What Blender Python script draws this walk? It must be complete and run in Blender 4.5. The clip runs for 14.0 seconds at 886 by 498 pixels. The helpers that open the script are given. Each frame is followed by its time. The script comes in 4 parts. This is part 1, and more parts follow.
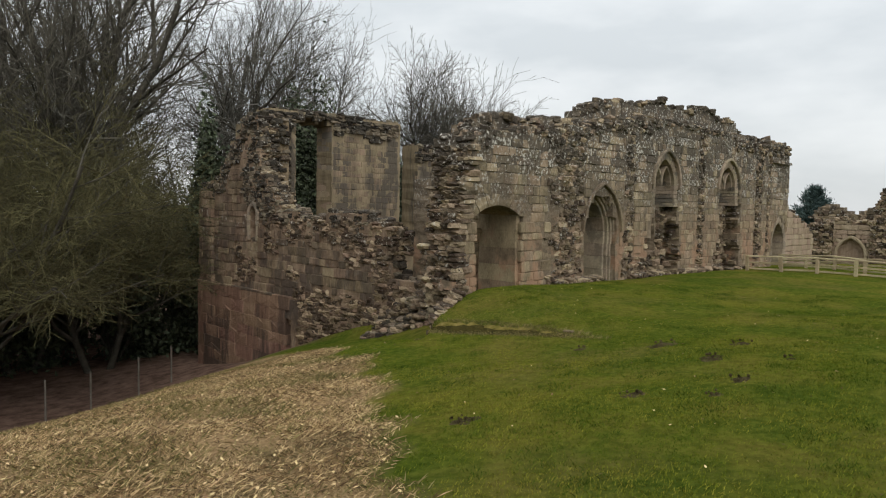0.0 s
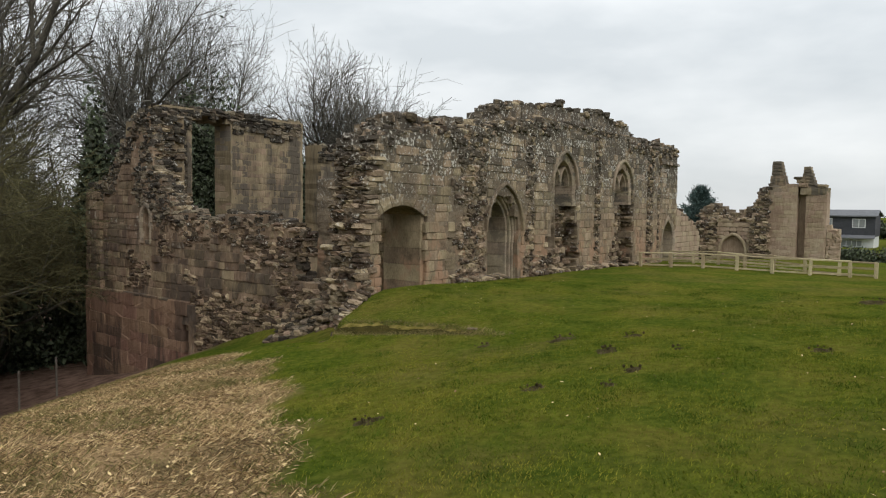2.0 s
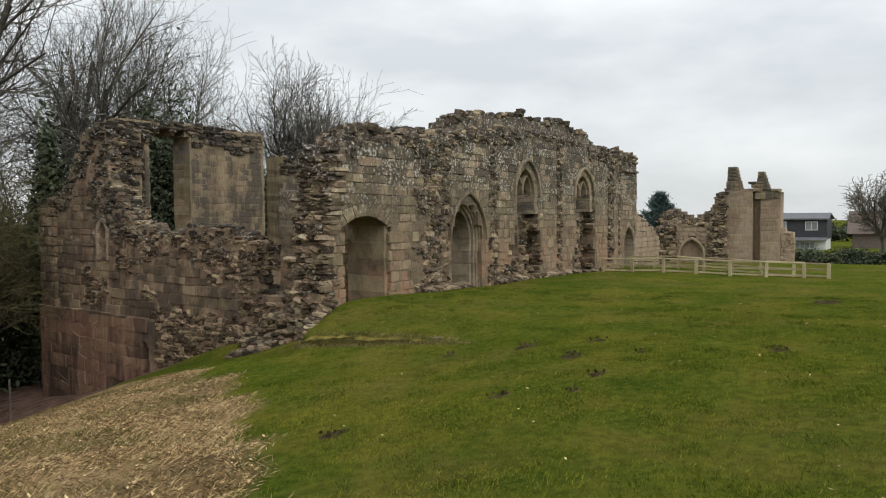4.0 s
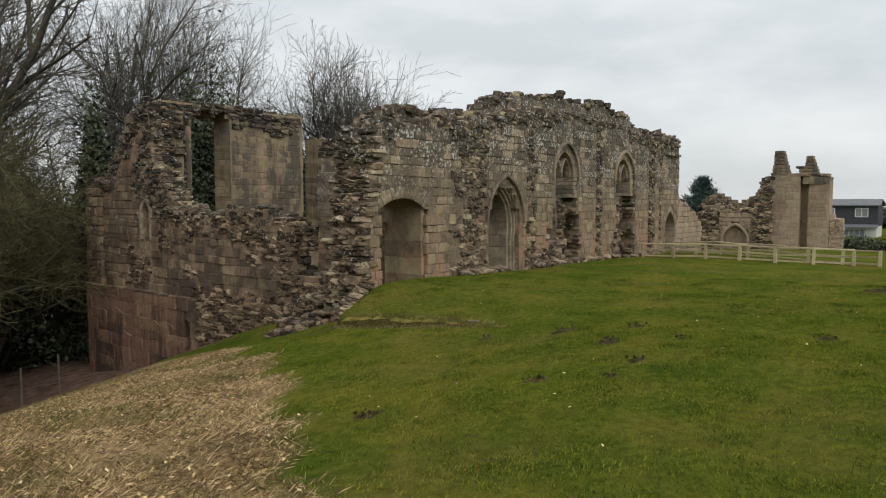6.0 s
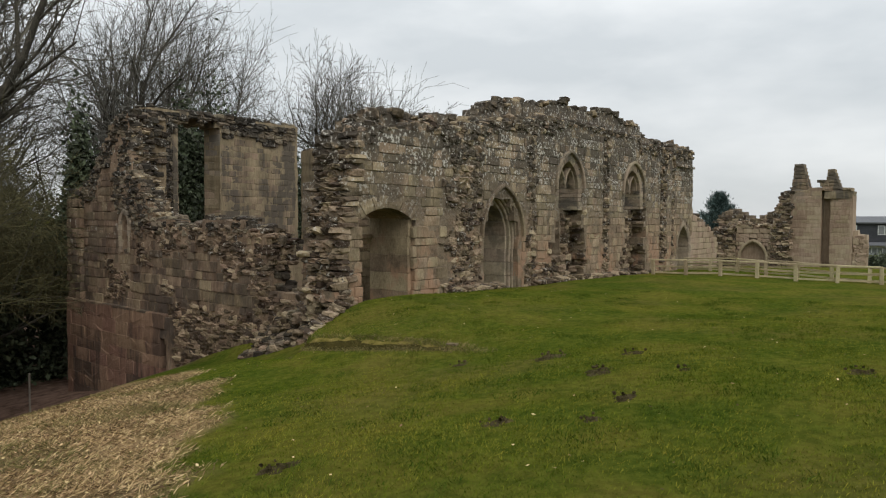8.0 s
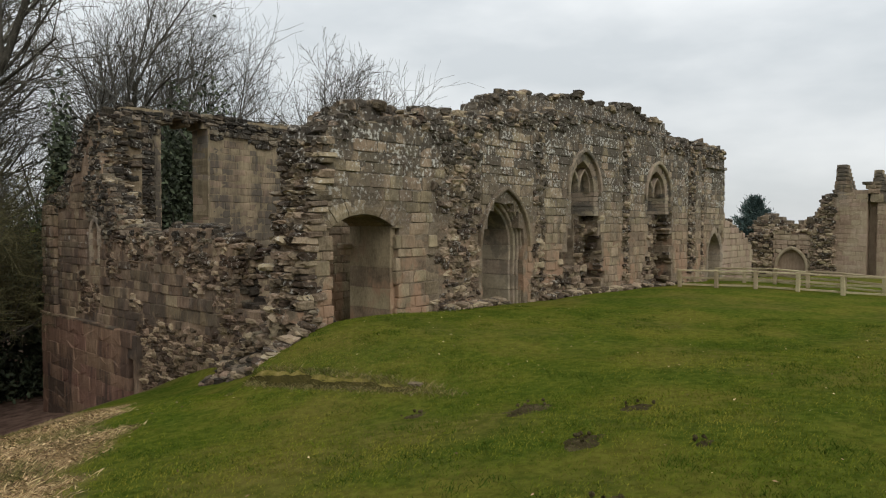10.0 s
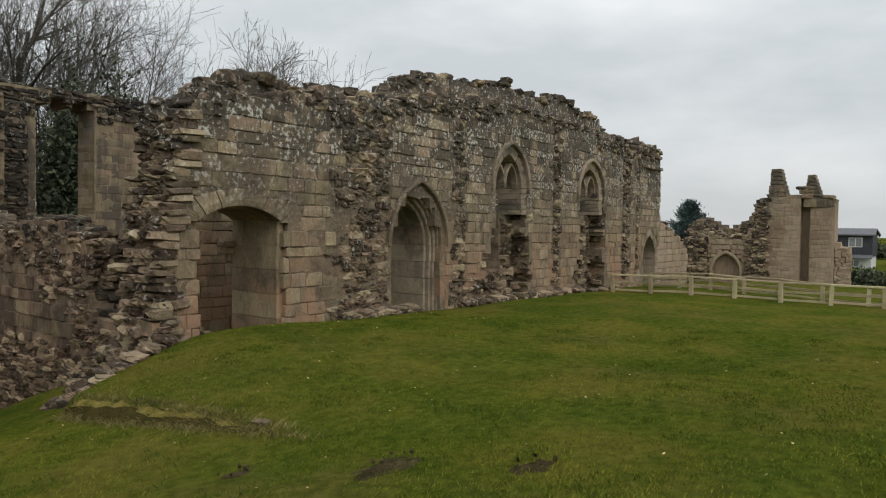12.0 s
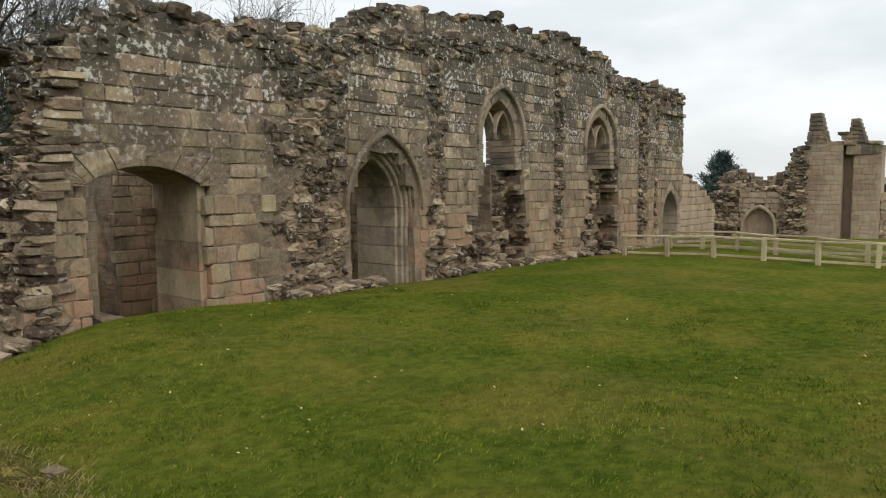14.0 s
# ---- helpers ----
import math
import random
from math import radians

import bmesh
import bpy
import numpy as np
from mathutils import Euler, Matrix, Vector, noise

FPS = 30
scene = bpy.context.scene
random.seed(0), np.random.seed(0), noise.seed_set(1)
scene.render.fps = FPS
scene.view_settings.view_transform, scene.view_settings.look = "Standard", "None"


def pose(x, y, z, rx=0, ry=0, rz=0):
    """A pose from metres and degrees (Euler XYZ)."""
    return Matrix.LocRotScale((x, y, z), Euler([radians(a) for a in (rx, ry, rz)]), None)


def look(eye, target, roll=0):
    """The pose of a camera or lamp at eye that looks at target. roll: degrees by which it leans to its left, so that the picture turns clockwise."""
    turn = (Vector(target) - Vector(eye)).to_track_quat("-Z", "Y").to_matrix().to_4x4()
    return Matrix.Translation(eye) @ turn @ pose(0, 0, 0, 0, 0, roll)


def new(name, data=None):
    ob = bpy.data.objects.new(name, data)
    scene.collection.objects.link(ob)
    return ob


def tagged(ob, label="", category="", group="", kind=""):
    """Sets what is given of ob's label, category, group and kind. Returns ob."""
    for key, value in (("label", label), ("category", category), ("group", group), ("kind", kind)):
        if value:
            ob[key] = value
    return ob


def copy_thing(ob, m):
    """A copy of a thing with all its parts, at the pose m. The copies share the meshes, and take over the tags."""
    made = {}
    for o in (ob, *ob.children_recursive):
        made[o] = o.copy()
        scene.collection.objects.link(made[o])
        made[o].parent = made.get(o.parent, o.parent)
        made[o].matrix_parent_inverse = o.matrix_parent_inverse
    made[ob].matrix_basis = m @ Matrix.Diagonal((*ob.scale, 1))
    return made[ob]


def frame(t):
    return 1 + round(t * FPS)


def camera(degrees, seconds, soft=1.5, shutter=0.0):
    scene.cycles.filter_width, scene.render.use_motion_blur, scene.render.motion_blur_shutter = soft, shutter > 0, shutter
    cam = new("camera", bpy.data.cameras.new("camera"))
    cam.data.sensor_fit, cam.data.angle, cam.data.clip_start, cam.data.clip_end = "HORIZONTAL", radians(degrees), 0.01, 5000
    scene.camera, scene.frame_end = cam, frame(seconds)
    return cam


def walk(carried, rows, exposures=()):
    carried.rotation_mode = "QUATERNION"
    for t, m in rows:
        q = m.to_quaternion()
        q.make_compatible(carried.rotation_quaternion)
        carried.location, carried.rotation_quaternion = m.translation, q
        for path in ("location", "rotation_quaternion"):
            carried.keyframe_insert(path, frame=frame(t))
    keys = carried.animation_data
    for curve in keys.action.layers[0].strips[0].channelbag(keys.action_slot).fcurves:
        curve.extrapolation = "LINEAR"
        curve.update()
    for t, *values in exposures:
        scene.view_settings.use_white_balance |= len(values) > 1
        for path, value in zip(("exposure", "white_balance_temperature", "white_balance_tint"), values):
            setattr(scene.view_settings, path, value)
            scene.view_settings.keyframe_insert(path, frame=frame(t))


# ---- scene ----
cam = camera(65.9, 14.0, soft=1.15)
PATH = [
    (0, (-0.001, -0.063, 1.611), (1.398, 1.361, 1.489), 1.0),
    (0.5, (-0.026, -0.093, 1.612), (1.391, 1.313, 1.496), 0.9),
    (1, (0.018, -0.08, 1.6), (1.487, 1.272, 1.478), 1.0),
    (1.5, (0.03, -0.086, 1.599), (1.56, 1.198, 1.487), 1.0),
    (2, (0.038, -0.095, 1.596), (1.618, 1.126, 1.48), 0.7),
    (2.5, (0.035, -0.115, 1.602), (1.667, 1.035, 1.481), 0.4),
    (2.7, (0.0, -0.104, 1.618), (1.657, 1.009, 1.497), 0.3),
    (4.8, (0.062, -0.113, 1.575), (1.675, 1.068, 1.507), -0.3),
    (5, (0.062, -0.109, 1.575), (1.663, 1.087, 1.495), -0.1),
    (5.5, (0.049, -0.089, 1.571), (1.627, 1.128, 1.405), 0.1),
    (6, (0.115, -0.064, 1.563), (1.691, 1.161, 1.429), 0.1),
    (6.5, (0.387, -0.026, 1.536), (1.939, 1.217, 1.329), -0.2),
    (7, (0.699, 0.101, 1.482), (2.258, 1.354, 1.439), -0.9),
    (7.5, (1.067, 0.155, 1.429), (2.618, 1.418, 1.449), -0.0),
    (8, (1.507, 0.244, 1.429), (3.056, 1.507, 1.344), 0.3),
    (8.2, (1.607, 0.306, 1.397), (3.166, 1.56, 1.397), 2.1),
    (10.3, (3.877, 0.957, 1.476), (5.365, 2.292, 1.405), 0.0),
    (10.5, (4.034, 1.006, 1.445), (5.541, 2.32, 1.44), 0.3),
    (11, (4.505, 1.147, 1.427), (6.016, 2.456, 1.349), -1.4),
    (11.5, (4.963, 1.216, 1.401), (6.459, 2.537, 1.283), 0.3),
    (12, (5.457, 1.475, 1.374), (7.053, 2.679, 1.313), 0.9),
    (12.3, (5.863, 1.51, 1.355), (7.363, 2.828, 1.243), 0.0),
    (12.5, (6.031, 1.594, 1.374), (7.567, 2.866, 1.227), 0.9),
    (13, (6.595, 1.699, 1.407), (8.167, 2.931, 1.293), 1.5),
    (13.5, (7.137, 1.805, 1.412), (8.7, 3.045, 1.274), 2.6),
    (14, (7.736, 1.868, 1.382), (9.27, 3.139, 1.201), -0.4),
]
walk(cam, [(t, look(eye, target, roll)) for t, eye, target, roll in PATH],
     exposures=[(0, 0.1), (2.5, 0.13), (5, 0.03), (5.5, -0.12), (6, 0.03), (6.5, 0.22), (7.0, 0.25), (7.5, 0.06), (8, 0.0), (11, 0.0), (11.5, 0.12), (12, -0.12), (12.5, -0.12), (13.1, -0.12), (13.6, 0.06), (14, 0.3)])

# ---- world and light: an overcast day ----
world = bpy.data.worlds.new("overcast")
scene.world = world
world.use_nodes = True
wn, wl = world.node_tree.nodes, world.node_tree.links
sky = wn.new("ShaderNodeTexSky")
sky.sky_type, sky.sun_disc = "NISHITA", False
sky.sun_elevation, sky.sun_rotation = radians(38), radians(150)
sky_dim = wn.new("ShaderNodeVectorMath")
sky_dim.operation = "SCALE"
sky_dim.inputs["Scale"].default_value = 0.07
wl.new(sky.outputs[0], sky_dim.inputs[0])
sky_at = wn.new("ShaderNodeTexCoord")
sky_map = wn.new("ShaderNodeMapping")
sky_map.inputs["Scale"].default_value = (1.6, 1.6, 4.5)
wl.new(sky_at.outputs["Generated"], sky_map.inputs[0])
cloud = wn.new("ShaderNodeTexNoise")
cloud.inputs["Scale"].default_value, cloud.inputs["Detail"].default_value = 1.7, 5.0
wl.new(sky_map.outputs[0], cloud.inputs["Vector"])
cloud_ramp = wn.new("ShaderNodeValToRGB")
cloud_ramp.color_ramp.elements[0].position, cloud_ramp.color_ramp.elements[0].color = 0.36, (0.58, 0.615, 0.635, 1)
cloud_ramp.color_ramp.elements[1].position, cloud_ramp.color_ramp.elements[1].color = 0.66, (0.82, 0.84, 0.845, 1)
wl.new(cloud.outputs[0], cloud_ramp.inputs[0])
veil = wn.new("ShaderNodeMixRGB")
veil.inputs[0].default_value = 0.9
wl.new(sky_dim.outputs[0], veil.inputs[1])
wl.new(cloud_ramp.outputs[0], veil.inputs[2])
sky_up = wn.new("ShaderNodeSeparateXYZ")
wl.new(sky_at.outputs["Generated"], sky_up.inputs[0])
sky_rise = wn.new("ShaderNodeMapRange")
for key, value in (("From Min", 0.0), ("From Max", 0.4), ("To Min", 0.84), ("To Max", 1.16)):
    sky_rise.inputs[key].default_value = value
wl.new(sky_up.outputs[2], sky_rise.inputs["Value"])
sky_full = wn.new("ShaderNodeVectorMath")
sky_full.operation = "SCALE"
wl.new(veil.outputs[0], sky_full.inputs[0])
wl.new(sky_rise.outputs[0], sky_full.inputs["Scale"])
wl.new(sky_full.outputs[0], wn["Background"].inputs[0])
wn["Background"].inputs[1].default_value = 1.2
sun = new("sun", bpy.data.lights.new("sun", "SUN"))
sun.data.energy, sun.data.angle, sun.data.color = 1.25, radians(40), (1.0, 0.96, 0.9)
sun.matrix_world = look((-14, -24, 30), (0, 0, 0))


# ---- materials ----
def material(name, colours, scale=3.0, rough=0.9, bump=0.3, bump_scale=25.0, vary=0.0, lichen=None, dark=None, stretch=(1, 1, 1), warm=None):
    """Noise between colours; vary: lightness change from piece to piece; lichen, dark, warm: (colour, scale, threshold, low z, high z)."""
    m = bpy.data.materials.new(name)
    m.use_nodes = True
    n, l = m.node_tree.nodes, m.node_tree.links
    bsdf = n["Principled BSDF"]
    bsdf.inputs["Roughness"].default_value = rough
    bsdf.inputs["Specular IOR Level"].default_value = 0.25 if rough < 0.95 else 0.0
    geo = n.new("ShaderNodeNewGeometry")
    mp = n.new("ShaderNodeMapping")
    mp.inputs["Scale"].default_value = stretch
    l.new(geo.outputs["Position"], mp.inputs[0])

    def tex(sc, detail=6.0, plain=False):
        t = n.new("ShaderNodeTexNoise")
        t.inputs["Scale"].default_value, t.inputs["Detail"].default_value, t.inputs["Roughness"].default_value = sc, detail, 0.62
        l.new(geo.outputs["Position"] if plain else mp.outputs[0], t.inputs["Vector"])
        return t.outputs[0]

    def math_node(op, a, b):
        t = n.new("ShaderNodeMath")
        t.operation, t.use_clamp = op, op == "MULTIPLY"
        for k, v in enumerate((a, b)):
            if isinstance(v, (int, float)):
                t.inputs[k].default_value = v
            else:
                l.new(v, t.inputs[k])
        return t.outputs[0]

    ramp = n.new("ShaderNodeValToRGB")
    while len(ramp.color_ramp.elements) < len(colours):
        ramp.color_ramp.elements.new(0.5)
    for k, c in enumerate(colours):
        ramp.color_ramp.elements[k].position = 0.36 + 0.28 * k / max(1, len(colours) - 1)
        ramp.color_ramp.elements[k].color = (*c, 1)
    big, fine = tex(scale), tex(scale * 9)
    value = math_node("ADD", math_node("MULTIPLY", big, 0.62), math_node("MULTIPLY", fine, 0.38))
    if vary:
        info = n.new("ShaderNodeObjectInfo")
        each = math_node("FRACT", math_node("ADD", info.outputs["Random"], geo.outputs["Random Per Island"]), 0)
        value = math_node("ADD", value, math_node("SUBTRACT", math_node("MULTIPLY", each, 0.36 * vary), 0.18 * vary))
    l.new(value, ramp.inputs[0])
    colour = ramp.outputs[0]
    if vary:
        hsv = n.new("ShaderNodeHueSaturation")
        l.new(colour, hsv.inputs["Color"])
        l.new(math_node("ADD", math_node("MULTIPLY", each, 0.5 * vary), 1 - 0.25 * vary), hsv.inputs["Value"])
        other = math_node("FRACT", math_node("MULTIPLY", each, 0.999), 0)
        l.new(math_node("ADD", math_node("MULTIPLY", math_node("FRACT", math_node("ADD", math_node("ADD", other, other), other), 0), 0.026), 0.487), hsv.inputs["Hue"])
        colour = hsv.outputs[0]
    for k, layer in enumerate((warm, dark, lichen)):
        if not layer:
            continue
        col, sc, threshold, low, high = layer
        mask = n.new("ShaderNodeMapRange")
        mask.inputs["From Min"].default_value, mask.inputs["From Max"].default_value = threshold, threshold + 0.09
        field = tex(sc, 5.0, k == 2)
        if vary and k:
            field = math_node("ADD", field, math_node("SUBTRACT", math_node("MULTIPLY", math_node("FRACT", math_node("ADD", each, 0.37 * k), 0), 0.13), 0.065))
        l.new(field, mask.inputs["Value"])
        sep = n.new("ShaderNodeSeparateXYZ")
        l.new(geo.outputs["Position"], sep.inputs[0])
        up = n.new("ShaderNodeMapRange")
        up.inputs["From Min"].default_value, up.inputs["From Max"].default_value = low, high
        l.new(sep.outputs[2], up.inputs["Value"])
        mix = n.new("ShaderNodeMixRGB")
        l.new(math_node("MULTIPLY", math_node("MULTIPLY", mask.outputs[0], up.outputs[0]), 0.85), mix.inputs[0])
        l.new(colour, mix.inputs[1])
        mix.inputs[2].default_value = (*col, 1)
        colour = mix.outputs[0]
    l.new(colour, bsdf.inputs["Base Color"])
    b = n.new("ShaderNodeBump")
    b.inputs["Strength"].default_value, b.inputs["Distance"].default_value = bump, 0.05
    l.new(tex(bump_scale, 8.0), b.inputs["Height"])
    l.new(b.outputs[0], bsdf.inputs["Normal"])
    return m


LICHEN = ((0.6, 0.58, 0.52), 13.0, 0.55, 1.2, 2.8)
SOOT = ((0.074, 0.064, 0.051), 2.1, 0.42, 1.0, 3.1)
PINK = ((0.33, 0.205, 0.13), 1.7, 0.49, 1.7, 0.3)
ashlar = material("weathered sandstone ashlar", [(0.145, 0.109, 0.069), (0.25, 0.192, 0.124), (0.365, 0.283, 0.186)], 2.6, vary=0.33, stretch=(1, 1, .55), lichen=LICHEN, dark=SOOT, warm=PINK, bump=1.0, bump_scale=9)
rubble = material("rubble stone", [(0.08, 0.058, 0.038), (0.19, 0.142, 0.092), (0.33, 0.255, 0.17)], 2.6, vary=1.0, lichen=((0.56, 0.53, 0.46), 11.0, 0.59, -2.2, 2.0), dark=SOOT, bump=0.8)
core_stone = material("earthy mortar and rubble core", [(0.11, 0.083, 0.055), (0.19, 0.147, 0.1), (0.27, 0.213, 0.147)], 4.0, bump=1.0, bump_scale=12, lichen=LICHEN, dark=SOOT, warm=PINK)
red_stone = material("reddish brown ashlar", [(0.107, 0.074, 0.046), (0.195, 0.139, 0.09), (0.305, 0.226, 0.15)], 1.9, vary=0.36, stretch=(1, 1, .42), lichen=((0.5, 0.47, 0.4), 6.0, 0.6, -0.6, 2.6), dark=((0.06, 0.048, 0.04), 1.2, 0.47, 4.0, -2.0), bump=1.0, bump_scale=9)
red_rubble = material("reddish rubble stone", [(0.08, 0.054, 0.034), (0.18, 0.127, 0.082), (0.305, 0.225, 0.15)], 2.6, vary=1.0, lichen=((0.56, 0.52, 0.44), 11.0, 0.6, -2.2, 2.0), dark=((0.06, 0.05, 0.042), 1.3, 0.47, -1.0, 2.5), bump=0.9)
plinth_stone = material("smooth worn reddish stone", [(0.16, 0.092, 0.06), (0.235, 0.142, 0.095), (0.31, 0.197, 0.135)], 1.1, vary=0.12, stretch=(1.4, 1.4, .3), dark=((0.06, 0.043, 0.034), 0.8, 0.5, 3.0, -3.0), bump=0.9, bump_scale=9)
pale_stone = material("buff dressed stone", [(0.19, 0.152, 0.107), (0.3, 0.242, 0.172), (0.39, 0.32, 0.235)], 1.6, vary=0.2, bump=0.4, dark=((0.1, 0.09, 0.075), 2.2, 0.52, -1.0, 2.0))
dark_rubble = material("dark weathered rubble", [(0.045, 0.036, 0.026), (0.1, 0.08, 0.057), (0.19, 0.153, 0.108)], 2.6, vary=0.9, lichen=((0.45, 0.43, 0.38), 12.0, 0.61, 0.0, 3.0), dark=((0.045, 0.04, 0.032), 1.7, 0.45, 0.5, 3.0), bump=0.9)
streaked = material("streaked grey ashlar", [(0.14, 0.107, 0.072), (0.235, 0.18, 0.118), (0.33, 0.252, 0.165)], 1.6, vary=0.22, bump=0.4, stretch=(1.3, 1.3, .22), dark=((0.085, 0.074, 0.06), 1.1, 0.47, -1.0, 1.5))
far_stone = material("pinkish buff stone", [(0.235, 0.172, 0.115), (0.325, 0.246, 0.17), (0.41, 0.325, 0.235)], 1.2, stretch=(1, 1, .3), vary=0.18, bump=0.4, dark=((0.17, 0.155, 0.13), 0.9, 0.46, 2.2, 3.4))
turf = material("mown turf", [(0.028, 0.042, 0.008), (0.05, 0.075, 0.012), (0.085, 0.1, 0.022)], 0.55, bump=1.0, bump_scale=40)
earth = material("bare damp earth", [(0.035, 0.03, 0.013), (0.075, 0.06, 0.03), (0.125, 0.1, 0.054)], 6.0, rough=1.0, bump=1.0, bump_scale=30)
bark = material("grey brown bark", [(0.042, 0.037, 0.029), (0.074, 0.067, 0.052), (0.11, 0.1, 0.078)], 2.0, bump=0.6)
twig_green = material("olive brown twigs", [(0.046, 0.041, 0.018), (0.076, 0.069, 0.03), (0.118, 0.106, 0.047)], 1.0, vary=0.6)
twig_dark = material("dark brown twigs", [(0.097, 0.091, 0.076), (0.157, 0.148, 0.124)], 1.0, vary=0.6)
twig_grey = material("dark grey twigs", [(0.085, 0.077, 0.06), (0.137, 0.126, 0.098)], 1.0, vary=0.6)
ivy = material("dark evergreen leaves", [(0.034, 0.041, 0.026), (0.06, 0.075, 0.042), (0.092, 0.112, 0.062)], 1.5, vary=0.8, rough=0.6)
# needle colour is lifted to stand for haze over the distance
conifer_leaf = material("haze-lightened blue green needles", [(0.05, 0.078, 0.072), (0.085, 0.125, 0.112)], 1.5, vary=0.8)
rail_wood = material("pale weathered softwood", [(0.33, 0.268, 0.155), (0.5, 0.42, 0.262)], 3.0, vary=0.5, stretch=(1, 1, 1), bump=0.3)
post_wood = material("grey fence post wood", [(0.1, 0.085, 0.07), (0.18, 0.155, 0.13)], 4.0)
cladding = material("dark slate cladding", [(0.045, 0.047, 0.055), (0.07, 0.072, 0.08)], 2.0, rough=0.7)
roofing = material("grey roof tiles", [(0.12, 0.125, 0.135), (0.17, 0.175, 0.185)], 1.5, rough=0.7)
white_paint = material("white paint", [(0.62, 0.63, 0.62), (0.75, 0.76, 0.75)], 2.0, rough=0.6)
brown_brick = material("brown brick", [(0.13, 0.1, 0.085), (0.2, 0.16, 0.14)], 3.0)
glass = material("window glass with pale blinds", [(0.2, 0.21, 0.21), (0.28, 0.29, 0.29)], 1.0, rough=0.08, bump=0.0)
blade_green = material("grass blades", [(0.05, 0.088, 0.008), (0.125, 0.15, 0.015), (0.25, 0.22, 0.034)], 0.6, vary=0.4, rough=1.0)
blade_straw = material("dry straw grass", [(0.125, 0.078, 0.034), (0.335, 0.222, 0.107), (0.54, 0.395, 0.21)], 0.8, vary=1.3)
blade_dark = material("dark green grass blades", [(0.03, 0.06, 0.008), (0.065, 0.1, 0.013), (0.12, 0.14, 0.022)], 0.8, vary=0.5, rough=1.0)
blade_olive = material("olive grass", [(0.095, 0.088, 0.025), (0.17, 0.147, 0.05), (0.29, 0.23, 0.1)], 0.9, vary=0.8)
turf_lip = material("yellowed turf", [(0.105, 0.1, 0.02), (0.205, 0.17, 0.045), (0.33, 0.255, 0.095)], 5.0, rough=1.0, bump=0.9, bump_scale=40)
moss = material("yellow moss", [(0.035, 0.034, 0.012), (0.095, 0.076, 0.024)], 5.0, rough=1.0, bump=0.8)


# ---- mesh helpers ----
def mesh_of(name, verts, faces, mat, smooth=False):
    me = bpy.data.meshes.new(name)
    me.from_pydata([tuple(v) for v in verts], [], faces)
    me.materials.append(mat)
    if smooth:
        me.shade_smooth()
    me.update()
    return me


def part(name, bm, mat, parent, label=""):
    me = bpy.data.meshes.new(name)
    bm.to_mesh(me)
    bm.free()
    me.materials.append(mat)
    ob = new(name, me)
    ob.parent = parent
    return tagged(ob, label)


def piece(name, verts, faces, mat, parent, label="", smooth=False):
    ob = new(name, mesh_of(name, verts, faces, mat, smooth))
    ob.parent = parent
    return tagged(ob, label)


def box(bm, lo, hi, bevel=0.0):
    """A box in a bmesh, its edges bevelled."""
    c = [(a + b) / 2 for a, b in zip(lo, hi)]
    made = bmesh.ops.create_cube(bm, size=1, matrix=Matrix.Translation(c) @ Matrix.Diagonal([b - a for a, b in zip(lo, hi)] + [1]))
    if bevel:
        bmesh.ops.bevel(bm, geom=list({e for v in made["verts"] for e in v.link_edges}), offset=bevel, segments=1, affect="EDGES")
    return bm


def boxed(name, lo, hi, mat, parent, label="", bevel=0.01):
    return part(name, box(bmesh.new(), lo, hi, bevel), mat, parent, label)


# ---- the ground ----
CONTROL = np.array([
    (0, 0, 0), (-4, -4, .1), (6, -4, .12), (7.7, 1.9, -.04), (4, 1, -.07), (9.1, 1.2, .0), (7.1, 2.7, -.09), (6, 3.3, -.2),
    (8.1, 3.5, -.18), (9.3, 4.75, -.31), (4.55, 4.2, -.36), (4.6, 6, -.62), (9.1, 6.9, -.53), (9.2, 8.4, -.62), (9.4, 6.0, -.46), (11.3, 10.2, -.26), (14, 10.2, -.28),
    (17.5, 10.2, -.36), (21, 10.2, -.38), (25, 10, -.44), (30, 10.2, -.54), (14, 6, -.26), (18, 4, -.22), (24, 5, -.36), (24.3, 2.2, -.34),
    (16, -2, .05), (25, -5, -.15), (2, 8, -.88), (3.45, 10.6, -1.5), (4.9, 10.6, -1.38), (6.4, 10.5, -1.25), (7.8, 10.6, -1.15), (8.8, 12.0, -1.4),
    (3, 14, -2.7), (6, 14.5, -2.4), (9, 15, -2.1), (3, 18, -4), (7, 20, -4.2), (10, 24, -4.3), (0, 25, -4.5), (-6, 12, -2.4),
    (-8, 6, -.9), (-10, 20, -4.4), (20, 27, -4.4), (16, 16, -1.7), (24, 16, -1.7), (10.6, 18, -2.9), (40, 9, -.95), (45, 4, -1.2),
    (45, -12, -1.0), (90, 10, -2.4), (90, -40, -2), (60, 45, -3.5), (10, 50, -4), (-30, 40, -4), (-30, -20, -.5), (30, -40, -.5)], float)


def kernel(d2):
    return 0.5 * d2 * np.log(d2 + 1e-9)


_n = len(CONTROL)
_d2 = ((CONTROL[:, None, :2] - CONTROL[None, :, :2]) ** 2).sum(-1)
_a = np.zeros((_n + 3, _n + 3))
_a[:_n, :_n] = kernel(_d2) + np.eye(_n) * 0.3
_a[:_n, _n:] = np.c_[np.ones(_n), CONTROL[:, :2]]
_a[_n:, :_n] = _a[:_n, _n:].T
WEIGHTS = np.linalg.solve(_a, np.r_[CONTROL[:, 2], 0, 0, 0])


